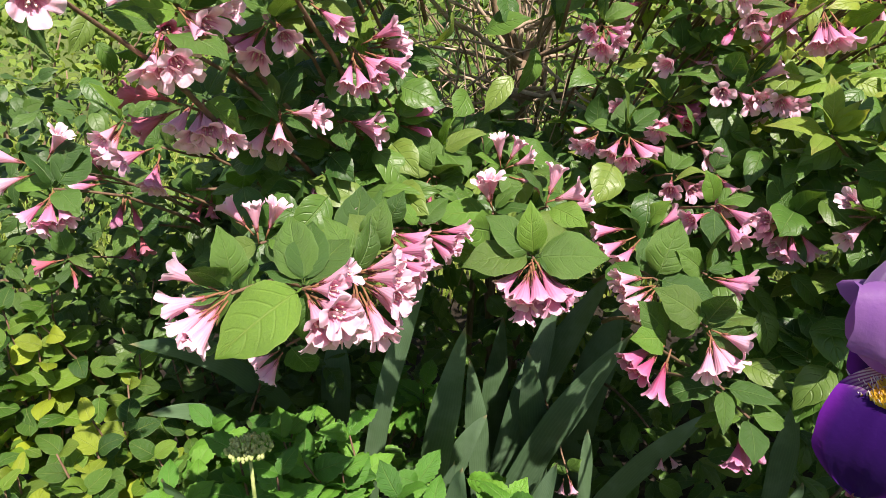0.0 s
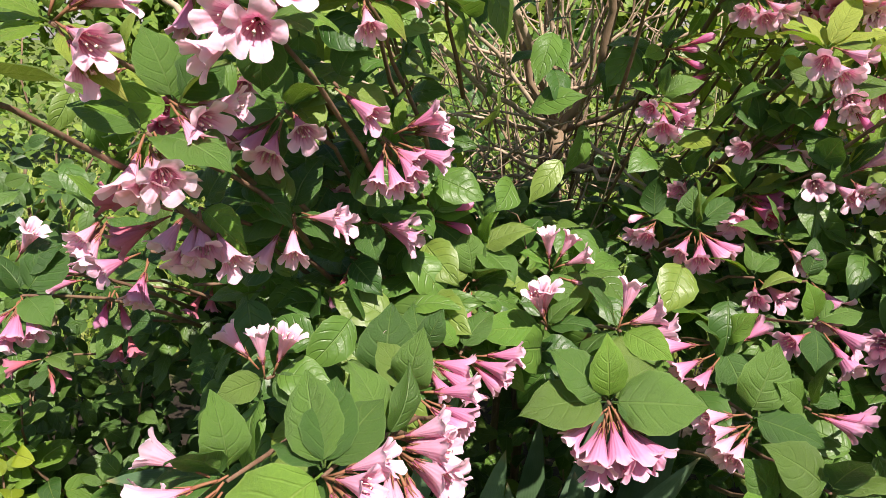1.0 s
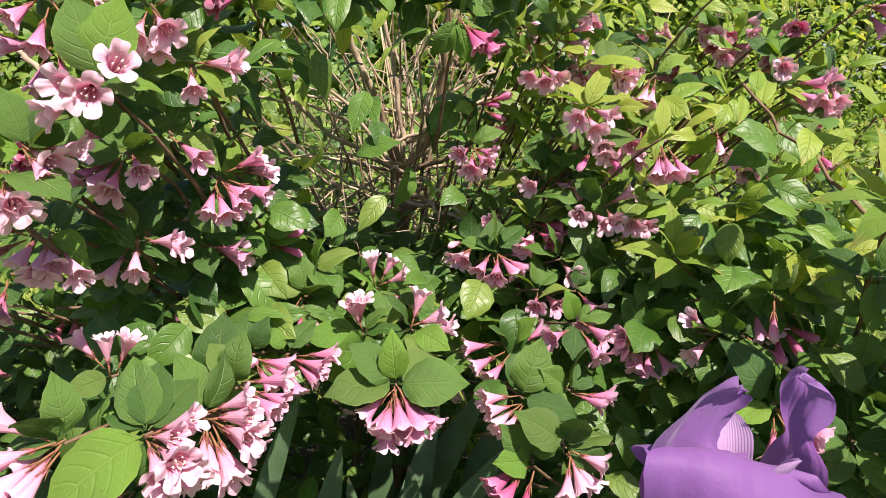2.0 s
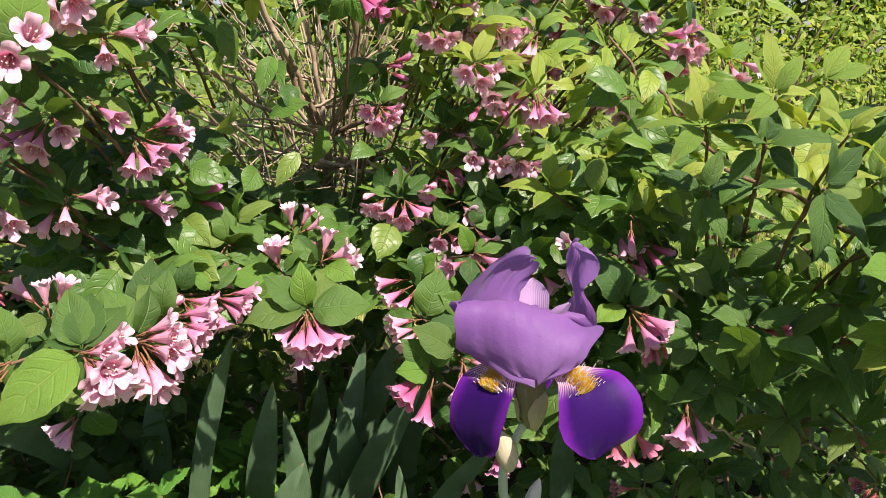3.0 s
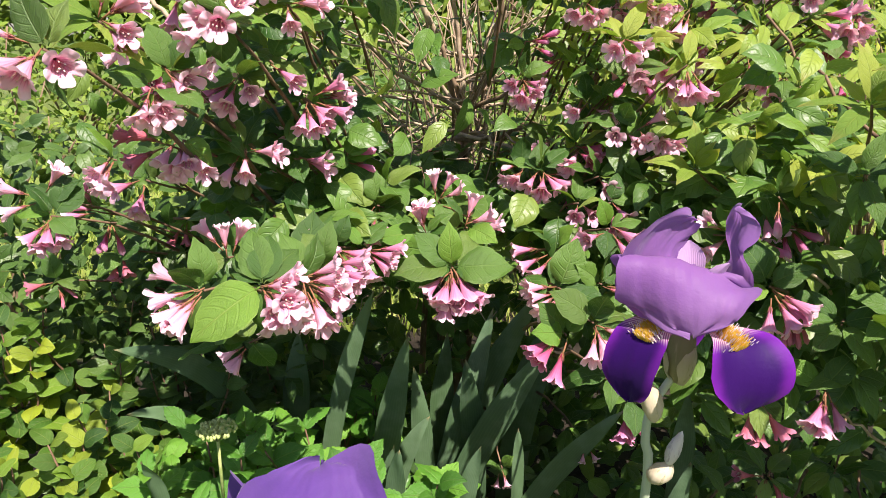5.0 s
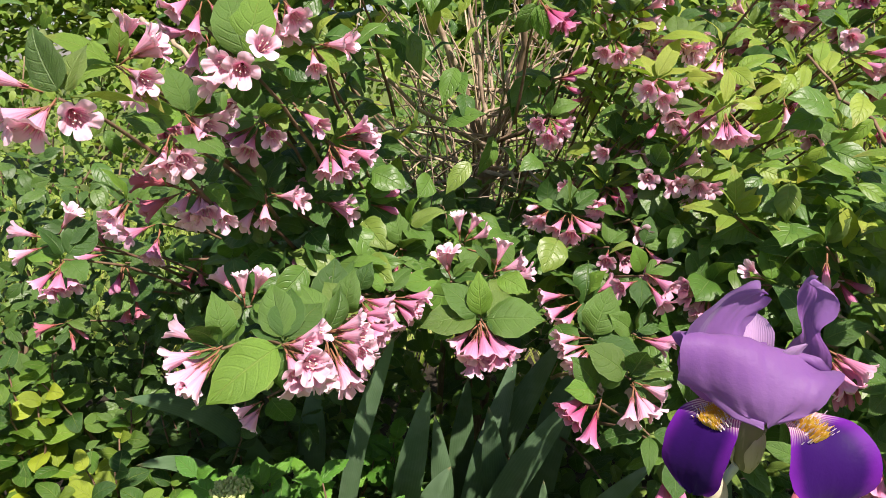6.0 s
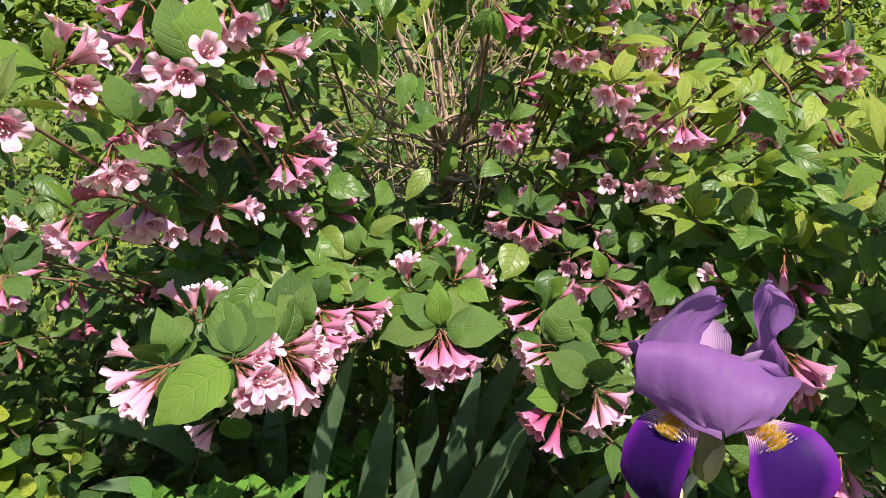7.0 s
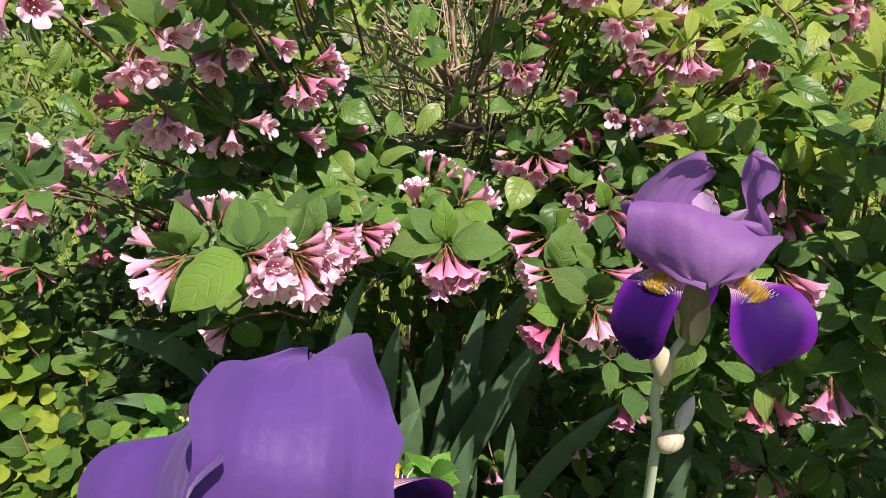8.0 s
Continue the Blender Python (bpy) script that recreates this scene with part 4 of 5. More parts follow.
shoot((0.48, 0.36, 1.026), "pink", [], [(160, 0.2, 5.0), (40, 0.2, 5.0), (-60, 0.4, 5.0, 1.0), (-110, 0.3, 5.0, 1.0), (90, 0.1, 4.5), (0, 0.2, 5.0)], of=leafy, kind="green_long")
shoot((0.585, 0.42, 1.016), "pink", [], [(170, 0.2, 5.0), (30, 0.2, 5.0), (-15, 0.3, 5.5), (90, 0.1, 4.5), (-90, 0.3, 5.0), (230, 0.3, 5.0)], of=leafy, kind="young")
shoot((0.626, 0.45, 1.074), "pink", [], [(170, 0.2, 6.0), (10, 0.2, 6.0), (90, 0.1, 4.5), (-30, 0.3, 5.5), (210, 0.3, 5.5)], of=leafy, kind="green_long")
shoot((0.61, 0.4, 0.985), "pink", [], ring(7, 20, (5.0, 6.5)), of=leafy, kind="green_long")
shoot((0.589, 0.42, 0.95), "pink", [], ring(6, 50, (5.0, 6.0)), of=leafy, kind="green_long")
shoot((0.585, 0.5, 1.101), "pink", [], ring(6, 10, (5.0, 6.0)), of=leafy, kind="young")
shoot((0.613, 0.7, 1.119), "pale", [(-100, 0.8), (-40, 0.6)], ring(5, 30, (5.0, 6.0)), of=leafy, kind="young")
shoot((0.527, 0.75, 1.065), "pink", [], ring(5, 10, (4.5, 5.5)), of=leafy, kind="young")
shoot((0.644, 0.42, 1.033), "pink", [], ring(6, 30, (5.0, 6.5)), of=leafy, kind="green_long")
shoot((0.590, 0.36, 0.945), "pink", [], [(175, 0.3, 6.5, 0.8), (215, 0.4, 6.5, 0.8), (250, 0.3, 6.0, 0.9), (120, 0.2, 6.0), (60, 0.2, 6.0), (-40, 0.3, 6.0)], of=leafy, kind="broad")
shoot((0.600, 0.38, 0.880), "faded", [(200, 0.2, 0.7)], [(160, 0.4, 6.5, 0.8), (195, 0.4, 6.0, 0.9), (-100, 0.3, 6.0, 1.0), (230, 0.3, 6.0), (90, 0.2, 5.5)], of=leafy, kind="young", closed=1)
shoot((0.470, 0.50, 0.845), "pink", [], [(170, 0.4, 5.0, 0.6), (205, 0.5, 5.0, 0.6), (-60, 0.4, 5.0, 0.8), (10, 0.4, 5.0, 0.6), (120, 0.3, 4.5)], of=leafy, kind="green_long")
shoot((0.520, 0.48, 0.860), "pink", [], [(190, 0.4, 5.0, 0.6), (20, 0.5, 5.0, 0.6), (-90, 0.4, 5.5, 0.8), (110, 0.3, 4.5), (150, 0.3, 5.0, 0.7)], of=leafy, kind="green_long")


# ---------------------------------------------------------------- stems of the weigela
def stem(of, name, a, b, sag, r0, r1, mat, steps=9, wob=0.01, seed=0, label=""):
    r = random.Random(seed)
    pts = bend(a, b, sag, steps, wob, r)
    rad = [r0 + (r1 - r0) * i / (steps - 1) for i in range(steps)]
    me = mesh_of(name, [tube([p - Vector(a) for p in pts], rad, 8)], [M[mat]])
    return put(name, me, of, Matrix.Translation(a), label)


FOOT = Vector((0.12, 1.30, 0.0))
CROWN = Vector((0.13, 1.28, 0.83))
rs = random.Random(11)
for i in range(9):
    a = FOOT + Vector((rs.uniform(-0.07, 0.07), rs.uniform(-0.05, 0.07), -0.03))
    b = CROWN + Vector((rs.uniform(-0.06, 0.06), rs.uniform(-0.05, 0.05), rs.uniform(-0.06, 0.08)))
    stem(weigela, "stem", a, b, (rs.uniform(-0.03, 0.03), rs.uniform(-0.02, 0.02), 0), rs.uniform(0.007, 0.011), 0.005, "bark", 9, 0.006, i)
for i in range(30):
    a = CROWN + Vector((rs.uniform(-0.05, 0.06), rs.uniform(-0.05, 0.08), rs.uniform(-0.10, 0.16)))
    ang = radians(rs.gauss(92, 24))
    far = rs.uniform(0.45, 0.95)
    b = a + Vector((math.cos(ang) * far * 1.05, rs.uniform(-0.25, 0.40), abs(math.sin(ang)) * far))
    mid = a.lerp(b, rs.uniform(0.25, 0.6))
    kind = "bark" if rs.random() < 0.55 else "dry_twig"
    thick = rs.uniform(0.0015, 0.0038)
    stem(weigela, "stem", a, b, (-0.06 * math.cos(ang), 0, rs.uniform(0.0, 0.07)), thick, 0.0012, kind, 10, 0.016, 100 + i)
    for j in range(2):
        c = mid + Vector((rs.uniform(-0.16, 0.16), rs.uniform(-0.12, 0.08), rs.uniform(0.04, 0.22)))
        stem(weigela, "stem", mid, c, (rs.uniform(-0.02, 0.02), 0, 0.01), thick * 0.5, 0.0008, "dry_twig" if rs.random() < 0.6 else kind, 7, 0.010, 1100 + 2 * i + j)
stem(weigela, "trunk", (0.12, 1.30, -0.02), (0.134, 1.22, 0.995), (0, 0, 0), 0.013, 0.010, "bark", 10, 0.006, 919)
stem(weigela, "stem", (0.134, 1.22, 0.99), (0.188, 1.2, 1.082), (0, 0, -0.005), 0.008, 0.0065, "bark", 10, 0.006, 900)
stem(weigela, "stem", (0.189, 1.2, 1.08), (0.186, 1.12, 1.334), (0.005, 0, 0), 0.0065, 0.005, "bark", 10, 0.006, 920)
stem(weigela, "stem", (0.131, 1.22, 0.99), (0.085, 1.18, 1.114), (0, 0, 0), 0.005, 0.004, "bark", 10, 0.006, 921)
stem(weigela, "stem", (0.085, 1.18, 1.112), (0.01, 1.1, 1.267), (0, 0, 0), 0.006, 0.0045, "dry_twig", 10, 0.006, 922)
stem(weigela, "stem", (0.113, 1.2, 0.938), (0.238, 1.05, 0.982), (0, 0, -0.01), 0.006, 0.004, "bark", 10, 0.006, 923)
stem(weigela, "stem", (0.129, 1.2, 0.993), (-0.045, 1.0, 1.119), (0, 0, -0.01), 0.0045, 0.003, "dry_twig", 10, 0.006, 901)
stem(weigela, "stem", (0.129, 1.2, 0.984), (-0.091, 1.1, 1.213), (0, 0, 0.02), 0.004, 0.002, "dry_twig", 10, 0.006, 902)
stem(weigela, "stem", (0.117, 1.2, 0.947), (0.23, 1.0, 0.929), (0, 0, 0.01), 0.004, 0.002, "dry_twig", 10, 0.006, 903)
stem(weigela, "stem", (0.143, 1.24, 0.988), (0.314, 1.0, 1.232), (0.02, 0, -0.04), 0.0045, 0.003, "bark", 10, 0.006, 904)
stem(weigela, "stem", (0.135, 1.24, 0.96), (0.023, 1.15, 1.275), (-0.01, 0, 0), 0.006, 0.004, "bark", 10, 0.006, 905)
stem(weigela, "stem", (0.138, 1.24, 0.884), (0.092, 1.2, 1.269), (0.01, 0, 0), 0.006, 0.003, "dry_twig", 10, 0.006, 906)
stem(weigela, "stem", (0.157, 1.15, 0.991), (0.225, 0.95, 0.933), (0, 0, 0.01), 0.0028, 0.0016, "dry_twig", 10, 0.006, 907)
stem(weigela, "stem", (-0.309, 0.85, 0.87), (-0.114, 0.9, 0.879), (0, 0, -0.01), 0.002, 0.0012, "twig", 10, 0.006, 908)
stem(weigela, "branch", (-0.304, 0.75, 1.184), (-0.219, 0.7, 1.126), (0, 0, 0), 0.003, 0.0025, "dry_twig", 10, 0.006, 909)
stem(leafy, "branch", (0.472, 0.75, 1.151), (0.507, 0.55, 1.027), (0, 0, -0.003), 0.0016, 0.002, "twig", 10, 0.006, 910)
stem(leafy, "branch", (0.485, 0.5, 1.02), (0.692, 0.48, 0.921), (0, 0, 0.004), 0.0018, 0.003, "twig", 10, 0.006, 911)
stem(leafy, "branch", (0.692, 0.48, 0.921), (0.87, 0.93, 0.05), (0.1, 0.1, 0.05), 0.0042, 0.014, "bark", 10, 0.006, 912)
stem(leafy, "twig", (0.429, 0.55, 0.901), (0.571, 0.62, 0.807), (0, 0, 0), 0.0016, 0.0022, "dry_twig", 10, 0.006, 913)
stem(leafy, "twig", (0.534, 0.65, 0.886), (0.693, 0.68, 0.815), (0, 0, 0.01), 0.0014, 0.002, "dry_twig", 10, 0.006, 914)
stem(leafy, "twig", (0.582, 0.5, 0.963), (0.663, 0.58, 0.87), (0, 0, 0), 0.0016, 0.002, "bark", 10, 0.006, 915)
stem(leafy, "twig", (0.52, 0.56, 0.714), (0.632, 0.6, 0.635), (0, 0, 0), 0.0014, 0.002, "dry_twig", 10, 0.006, 916)
stem(leafy, "twig", (0.629, 0.56, 0.649), (0.758, 0.6, 0.615), (0, 0, 0.01), 0.0014, 0.002, "bark", 10, 0.006, 917)
stem(leafy, "twig", (0.564, 0.62, 0.898), (0.662, 0.66, 0.816), (0, 0, 0), 0.0014, 0.002, "dry_twig", 10, 0.006, 918)
for i in range(16):
    a = CROWN + Vector((rs.uniform(-0.03, 0.05), rs.uniform(-0.06, 0.02), rs.uniform(0.02, 0.28)))
    left = rs.random() < 0.65
    b = a + Vector(((-1 if left else 1) * rs.uniform(0.12, 0.36), rs.uniform(-0.16, 0.05), rs.uniform(-0.02, 0.24)))
    stem(weigela, "dry_cane", a, b, (0, 0, rs.uniform(-0.03, 0.02)), rs.uniform(0.0022, 0.0042), 0.0012, "dry_twig", 9, 0.008, 1300 + i)
for i in range(190):
    a = CROWN + Vector((rs.gauss(0, 0.13), rs.uniform(-0.20, 0.12), rs.gauss(-0.02, 0.10)))
    d = Vector((rs.uniform(-1, 1), rs.uniform(-0.6, 0.3), rs.uniform(-0.35, 0.75))).normalized()
    b = a + d * rs.uniform(0.10, 0.32)
    stem(weigela, "dry_twig", a, b, (0, 0, rs.uniform(-0.03, 0.03)), rs.uniform(0.001, 0.0026), 0.0006, "dry_twig" if rs.random() < 0.8 else "twig", 6, 0.010, 300 + i)

for i in range(20):
    a = Vector((rs.gauss(0.08, 0.24), rs.uniform(1.32, 1.95), rs.uniform(0.0, 0.5)))
    b = a + Vector((rs.gauss(0, 0.28), rs.uniform(-0.1, 0.15), rs.uniform(0.7, 1.2)))
    stem(weigela, "dry_stalk", a, b, (rs.uniform(-0.03, 0.03), 0, 0), rs.uniform(0.0016, 0.0035), 0.001, "straw" if rs.random() < 0.7 else "dry_twig", 7, 0.012, 500 + i)

# ---------------------------------------------------------------- flower clusters deeper in the shrub
def deeper(count, xs, zs, ys, seed):
    r = random.Random(seed)
    for i in range(count):
        n = r.choice((1, 2, 2, 3, 3, 4))
        lead = r.choice((-90, -120, -60, -30, -150, 180))
        fl = [(lead + r.uniform(-40, 40), r.uniform(0.2, 1.2)) for j in range(n)]
        shoot((r.uniform(*xs), r.uniform(*ys), r.uniform(*zs)), r.choice(("pale", "pink", "pale", "pale", "deep")), fl, above(seed + i, 3, (4.0, 5.5)), kind=r.choice(("weigela", "young", "weigela")), closed=r.choice((0, 0, 1)))


KEEP_N = np.array([tuple(p) for p in NODES_AT])
deeper(48, (0.26, 0.66), (1.04, 1.28), (0.80, 1.10), 61)
deeper(16, (-0.34, 0.0), (0.86, 1.24), (0.68, 0.92), 62)
deeper(10, (0.20, 0.50), (0.85, 1.05), (0.82, 1.0), 63)

# ---------------------------------------------------------------- the mass of leaves behind

def front(x, z):
    """How far off the front of the planting lies, from the shoots nearby."""
    d2 = (KEEP_N[:, 0] - x) ** 2 + (KEEP_N[:, 2] - z) ** 2 + 0.003
    w = 1 / d2 ** 2
    return float((w * KEEP_N[:, 1]).sum() / w.sum())


def leaf_pose(r, p, size, lift=0.75, outward=0.55, wild=0.55):
    n = Vector((r.uniform(-1, 1) * wild, -outward + r.uniform(-1, 1) * wild, lift + r.uniform(-1, 1) * wild))
    d = Vector((r.uniform(-1, 1), r.uniform(-1, 0.5), r.uniform(-0.9, 0.4)))
    return aim(p, d, n, size)


def fill(name, of, leaf, count, xs, zs, size, seed, deep=(0.03, 0.25), keep=None, label="", front_at=None, **more):
    r = random.Random(seed)
    out = []
    tries = 0
    while len(out) < count and tries < count * 6:
        tries += 1
        x, z = r.uniform(*xs), r.uniform(*zs)
        y = (front(x, z) if front_at is None else front_at(x, z)) + deep[0] + (deep[1] - deep[0]) * r.random() ** 1.3
        if keep is not None and not keep(x, y, z, r):
            continue
        out.append(leaf_pose(r, Vector((x, y, z)), r.uniform(*size), **more))
    return scatter(name, of, LEAF[leaf], out, label)


def gap(x, y, z, r):
    """Fewer leaves where one looks in at the stems, and over the low shrubs on the left."""
    if -0.2 < x < 0.30 and z < 0.84:
        return False
    if x < 0.02 and z > 1.03 and r.random() < 0.6:
        return False
    if x > 0.24 and z > 1.02 and r.random() < (0.92 if x > 0.34 else 0.6):
        return False
    if x < -0.21 and z > 0.80 and r.random() < 0.93:
        return False
    m = ((x - 0.13) / 0.17) ** 2 + ((z - 1.04) / 0.20) ** 2
    return not (m < 1 and (y < 1.5 and r.random() < 0.94))


fill("foliage", weigela, "weigela", 760, (-0.42, 0.55), (0.74, 1.35), (0.036, 0.056), 1, (0.035, 0.22), gap)
fill("foliage", weigela, "green_long", 350, (-0.42, 0.55), (0.74, 1.35), (0.035, 0.055), 2, (0.05, 0.30), gap)
fill("foliage", weigela, "weigela", 600, (-0.35, 0.60), (0.25, 0.80), (0.035, 0.055), 3, (0.0, 0.25), None, "", lambda x, z: 1.12)
fill("foliage", weigela, "young", 200, (-0.40, 0.58), (0.95, 1.3), (0.030, 0.055), 4, (0.15, 0.5), gap)
fill("foliage", leafy, "green_long", 330, (0.38, 1.30), (0.35, 1.02), (0.040, 0.062), 5, (0.06, 0.45))
fill("foliage", weigela, "young", 300, (0.24, 0.68), (0.98, 1.32), (0.032, 0.052), 14, (0.0, 0.28))
fill("foliage", leafy, "young", 150, (0.45, 1.30), (0.94, 1.04), (0.04, 0.065), 6, (0.04, 0.35))
# the shrub carried on out of view, added to shade the plants on the right
fill("foliage", leafy, "green_long", 400, (0.85, 1.5), (0.6, 1.08), (0.042, 0.066), 7, (0.0, 0.5), None, "", lambda x, z: 0.1)

rc = random.Random(8)
# a flat leaf layer added over the shrub to shade its low shoots
scatter("foliage", leafy, LEAF["green_long"], [leaf_pose(rc, Vector((x, y, (0.88 if y < 0.8 else 0.95) + rc.gauss(0, 0.03))), rc.uniform(0.045, 0.068), 1.0, 0.2, 0.4) for x, y in ((rc.uniform(0.48, 1.45), rc.uniform(0.42, 1.25)) for i in range(640))])
# leaves added out of view beside the camera, to shade the shrub's foot
shade_leaves = [(rc.uniform(0.35, 1.2), rc.uniform(0.02, 0.40)) for i in range(260)]
scatter("foliage", leafy, LEAF["green_long"], [leaf_pose(rc, Vector((x, y, rc.choice((0.93, 1.04)) + rc.gauss(0, 0.03))), rc.uniform(0.045, 0.068), 1.0, 0.2, 0.4) for x, y in shade_leaves if x > 0.33 + 1.05 * y])
# a higher layer of unseen leaves, also added to block the sun
scatter("foliage", leafy, LEAF["green_long"], [leaf_pose(rc, Vector((rc.uniform(0.55, 1.2), rc.uniform(0.08, 0.42), rc.uniform(1.15, 1.27))), rc.uniform(0.045, 0.068), 1.0, 0.2, 0.4) for i in range(40)])
# unseen stems that carry the added leaves
for i in range(9):
    a = Vector((0.98 + rc.uniform(-0.06, 0.06), 0.30 + rc.uniform(-0.06, 0.06), 0.0))
    stem(leafy, "branch", a, (rc.uniform(0.6, 1.15), rc.uniform(0.1, 0.4), rc.uniform(1.17, 1.26)), (0.10, 0, 0.15), 0.009, 0.002, "bark", 10, 0.02, 700 + i)
scatter("foliage", weigela, LEAF["young"], [leaf_pose(rc, Vector((x, y, 1.24 + 0.25 * (y - 0.7) + rc.gauss(0, 0.05))), rc.uniform(0.045, 0.065), 1.0, 0.2, 0.4) for x, y in ((rc.uniform(0.32, 0.7), rc.uniform(0.72, 1.3)) for i in range(16))])
# a level leaf layer added behind the front shoots to shade the iris leaves below
scatter("foliage", weigela, LEAF["weigela"], [leaf_pose(rc, Vector((x, y, 0.86 + 0.12 * (y - 0.8) + rc.gauss(0, 0.03))), rc.uniform(0.04, 0.06), 1.0, 0.2, 0.35) for x, y in ((rc.uniform(-0.2, 0.6), rc.uniform(0.80, 1.22)) for i in range(560))])

# another level layer further back, added to keep the leaves under it dark
scatter("foliage", weigela, LEAF["weigela"], [leaf_pose(rc, Vector((x, y, 0.70 + rc.gauss(0, 0.05))), rc.uniform(0.04, 0.06), 1.0, 0.2, 0.4) for x, y in ((rc.uniform(-0.5, 0.8), rc.uniform(1.30, 1.85)) for i in range(1000))])
fill("foliage", weigela, "green_long", 700, (-0.5, 0.8), (0.08, 0.66), (0.04, 0.06), 9, (0.0, 0.5), None, "", lambda x, z: 1.30)

# leaves behind the bare stems, with gaps through which the sunlit lawn shows
rb = random.Random(88)
spots = [Vector((rb.uniform(-0.35, 0.55), rb.uniform(1.42, 1.95), rb.uniform(0.72, 1.42))) for i in range(46)]
scatter("foliage", weigela, LEAF["weigela"], [leaf_pose(rb, c + Vector((rb.gauss(0, 0.05), rb.gauss(0, 0.05), rb.gauss(0, 0.05))), rb.uniform(0.026, 0.046)) for c in spots for j in range(11)])

# ---------------------------------------------------------------- low shrubs on the left
dark = thing("privet_shrub", (-0.55, 1.05, 0.0), "dense dark green privet-like shrub with small leaves", "shrub")
fill("foliage", dark, "privet", 2300, (-1.05, -0.12), (0.42, 1.0), (0.026, 0.042), 21, (0.0, 0.30), lambda x, y, z, r: z < 0.95 + 0.05 * noise.noise(Vector((x * 7, z * 7, 2))), "", lambda x, z: 0.84 + 0.45 * max(0, z - 0.62))
golden = thing("golden_privet", (-0.55, 0.72, 0.0), "low golden-leaved shrub with glossy oval yellow-green leaves", "shrub")
hydr = thing("hydrangea_shrub", (-0.12, 0.68, 0.0), "low hydrangea with fresh bright green toothed leaves", "shrub")


def sprays(of, leaf, count, xs, ys, top, size, seed, height=0.14, pairs=5):
    """Upright shoots with leaves in pairs; every near leaf is a part."""
    r = random.Random(seed)
    for i in range(count):
        x, y = r.uniform(*xs), r.uniform(*ys)
        z = top(x, y) + r.uniform(-0.05, 0.015)
        lean = Vector((r.uniform(-0.35, 0.35), r.uniform(-0.5, 0.1), 1)).normalized()
        a = Vector((x, y, z)) - lean * height
        pts = [a + lean * height * j / 4 + Vector((r.uniform(-1, 1), r.uniform(-1, 1), 0)) * 0.004 for j in range(5)]
        tw = put("shoot", mesh_of("shoot", [tube([p - a for p in pts], [0.002, 0.0018, 0.0016, 0.0014, 0.001], 5)], [M["twig"]]), of, Matrix.Translation(a))
        turn = r.uniform(0, 3)
        for j in range(pairs):
            t = 1 - 0.19 * j
            p = a + lean * height * t
            for s in (0, math.pi):
                g = turn + s + j * 1.45 + r.uniform(-0.25, 0.25)
                d = Vector((math.cos(g), math.sin(g), 0.75 - 0.22 * j + r.uniform(-0.2, 0.2)))
                put("leaf", r.choice(LEAF[leaf]), tw, aim(p, d, Vector((r.uniform(-0.6, 0.6), -0.65 + r.uniform(-0.6, 0.6), 1)), r.uniform(*size) * (0.72 + 0.12 * min(j, 3))))


sprays(dark, "privet", 40, (-0.85, -0.14), (0.78, 0.95), lambda x, y: 0.66 + 0.55 * (y - 0.78) + 0.06 * noise.noise(Vector((x * 6, y * 6, 8))), (0.028, 0.042), 30)
sprays(golden, "golden", 70, (-0.80, -0.24), (0.56, 0.80), lambda x, y: 0.675 + 0.45 * (y - 0.65) + 0.05 * noise.noise(Vector((x * 5, y * 5, 0))) - 0.9 * max(0, x + 0.42), (0.033, 0.046), 31)
fill("foliage", golden, "golden", 700, (-1.0, -0.28), (0.25, 0.62), (0.030, 0.042), 32, (0.0, 0.22), None, "", lambda x, z: 0.66 + 0.35 * max(0, z - 0.45))
sprays(hydr, "hydrangea", 30, (-0.16, 0.20), (0.46, 0.62), lambda x, y: 0.595 + 0.02 * noise.noise(Vector((x * 6, y * 6, 4))) - 0.12 * max(0, x), (0.044, 0.062), 39, 0.14, 3)
sprays(hydr, "hydrangea", 24, (-0.29, -0.10), (0.54, 0.74), lambda x, y: 0.635 - 0.10 * (y - 0.6) + 0.04 * noise.noise(Vector((x * 6, y * 6, 4))), (0.042, 0.058), 33, 0.16, 4)
sprays(hydr, "hydrangea", 5, (-0.09, -0.01), (0.88, 0.95), lambda x, y: 0.565, (0.05, 0.062), 41, 0.12, 3)
fill("foliage", hydr, "hydrangea", 300, (-0.34, 0.10), (0.25, 0.48), (0.035, 0.055), 34, (0.0, 0.25), None, "", lambda x, z: 0.62)
fill("foliage", dark, "privet", 450, (-0.25, 0.35), (0.08, 0.42), (0.035, 0.05), 37, (0.0, 0.35), None, "", lambda x, z: 0.92)
fill("foliage", leafy, "green_long", 1100, (0.6, 1.8), (0.05, 0.6), (0.045, 0.07), 38, (0.0, 0.6), None, "", lambda x, z: 1.10)
fill("foliage", leafy, "green_long", 760, (0.30, 1.4), (0.05, 0.42), (0.04, 0.06), 36, (0.0, 0.45), None, "", lambda x, z: 0.70)

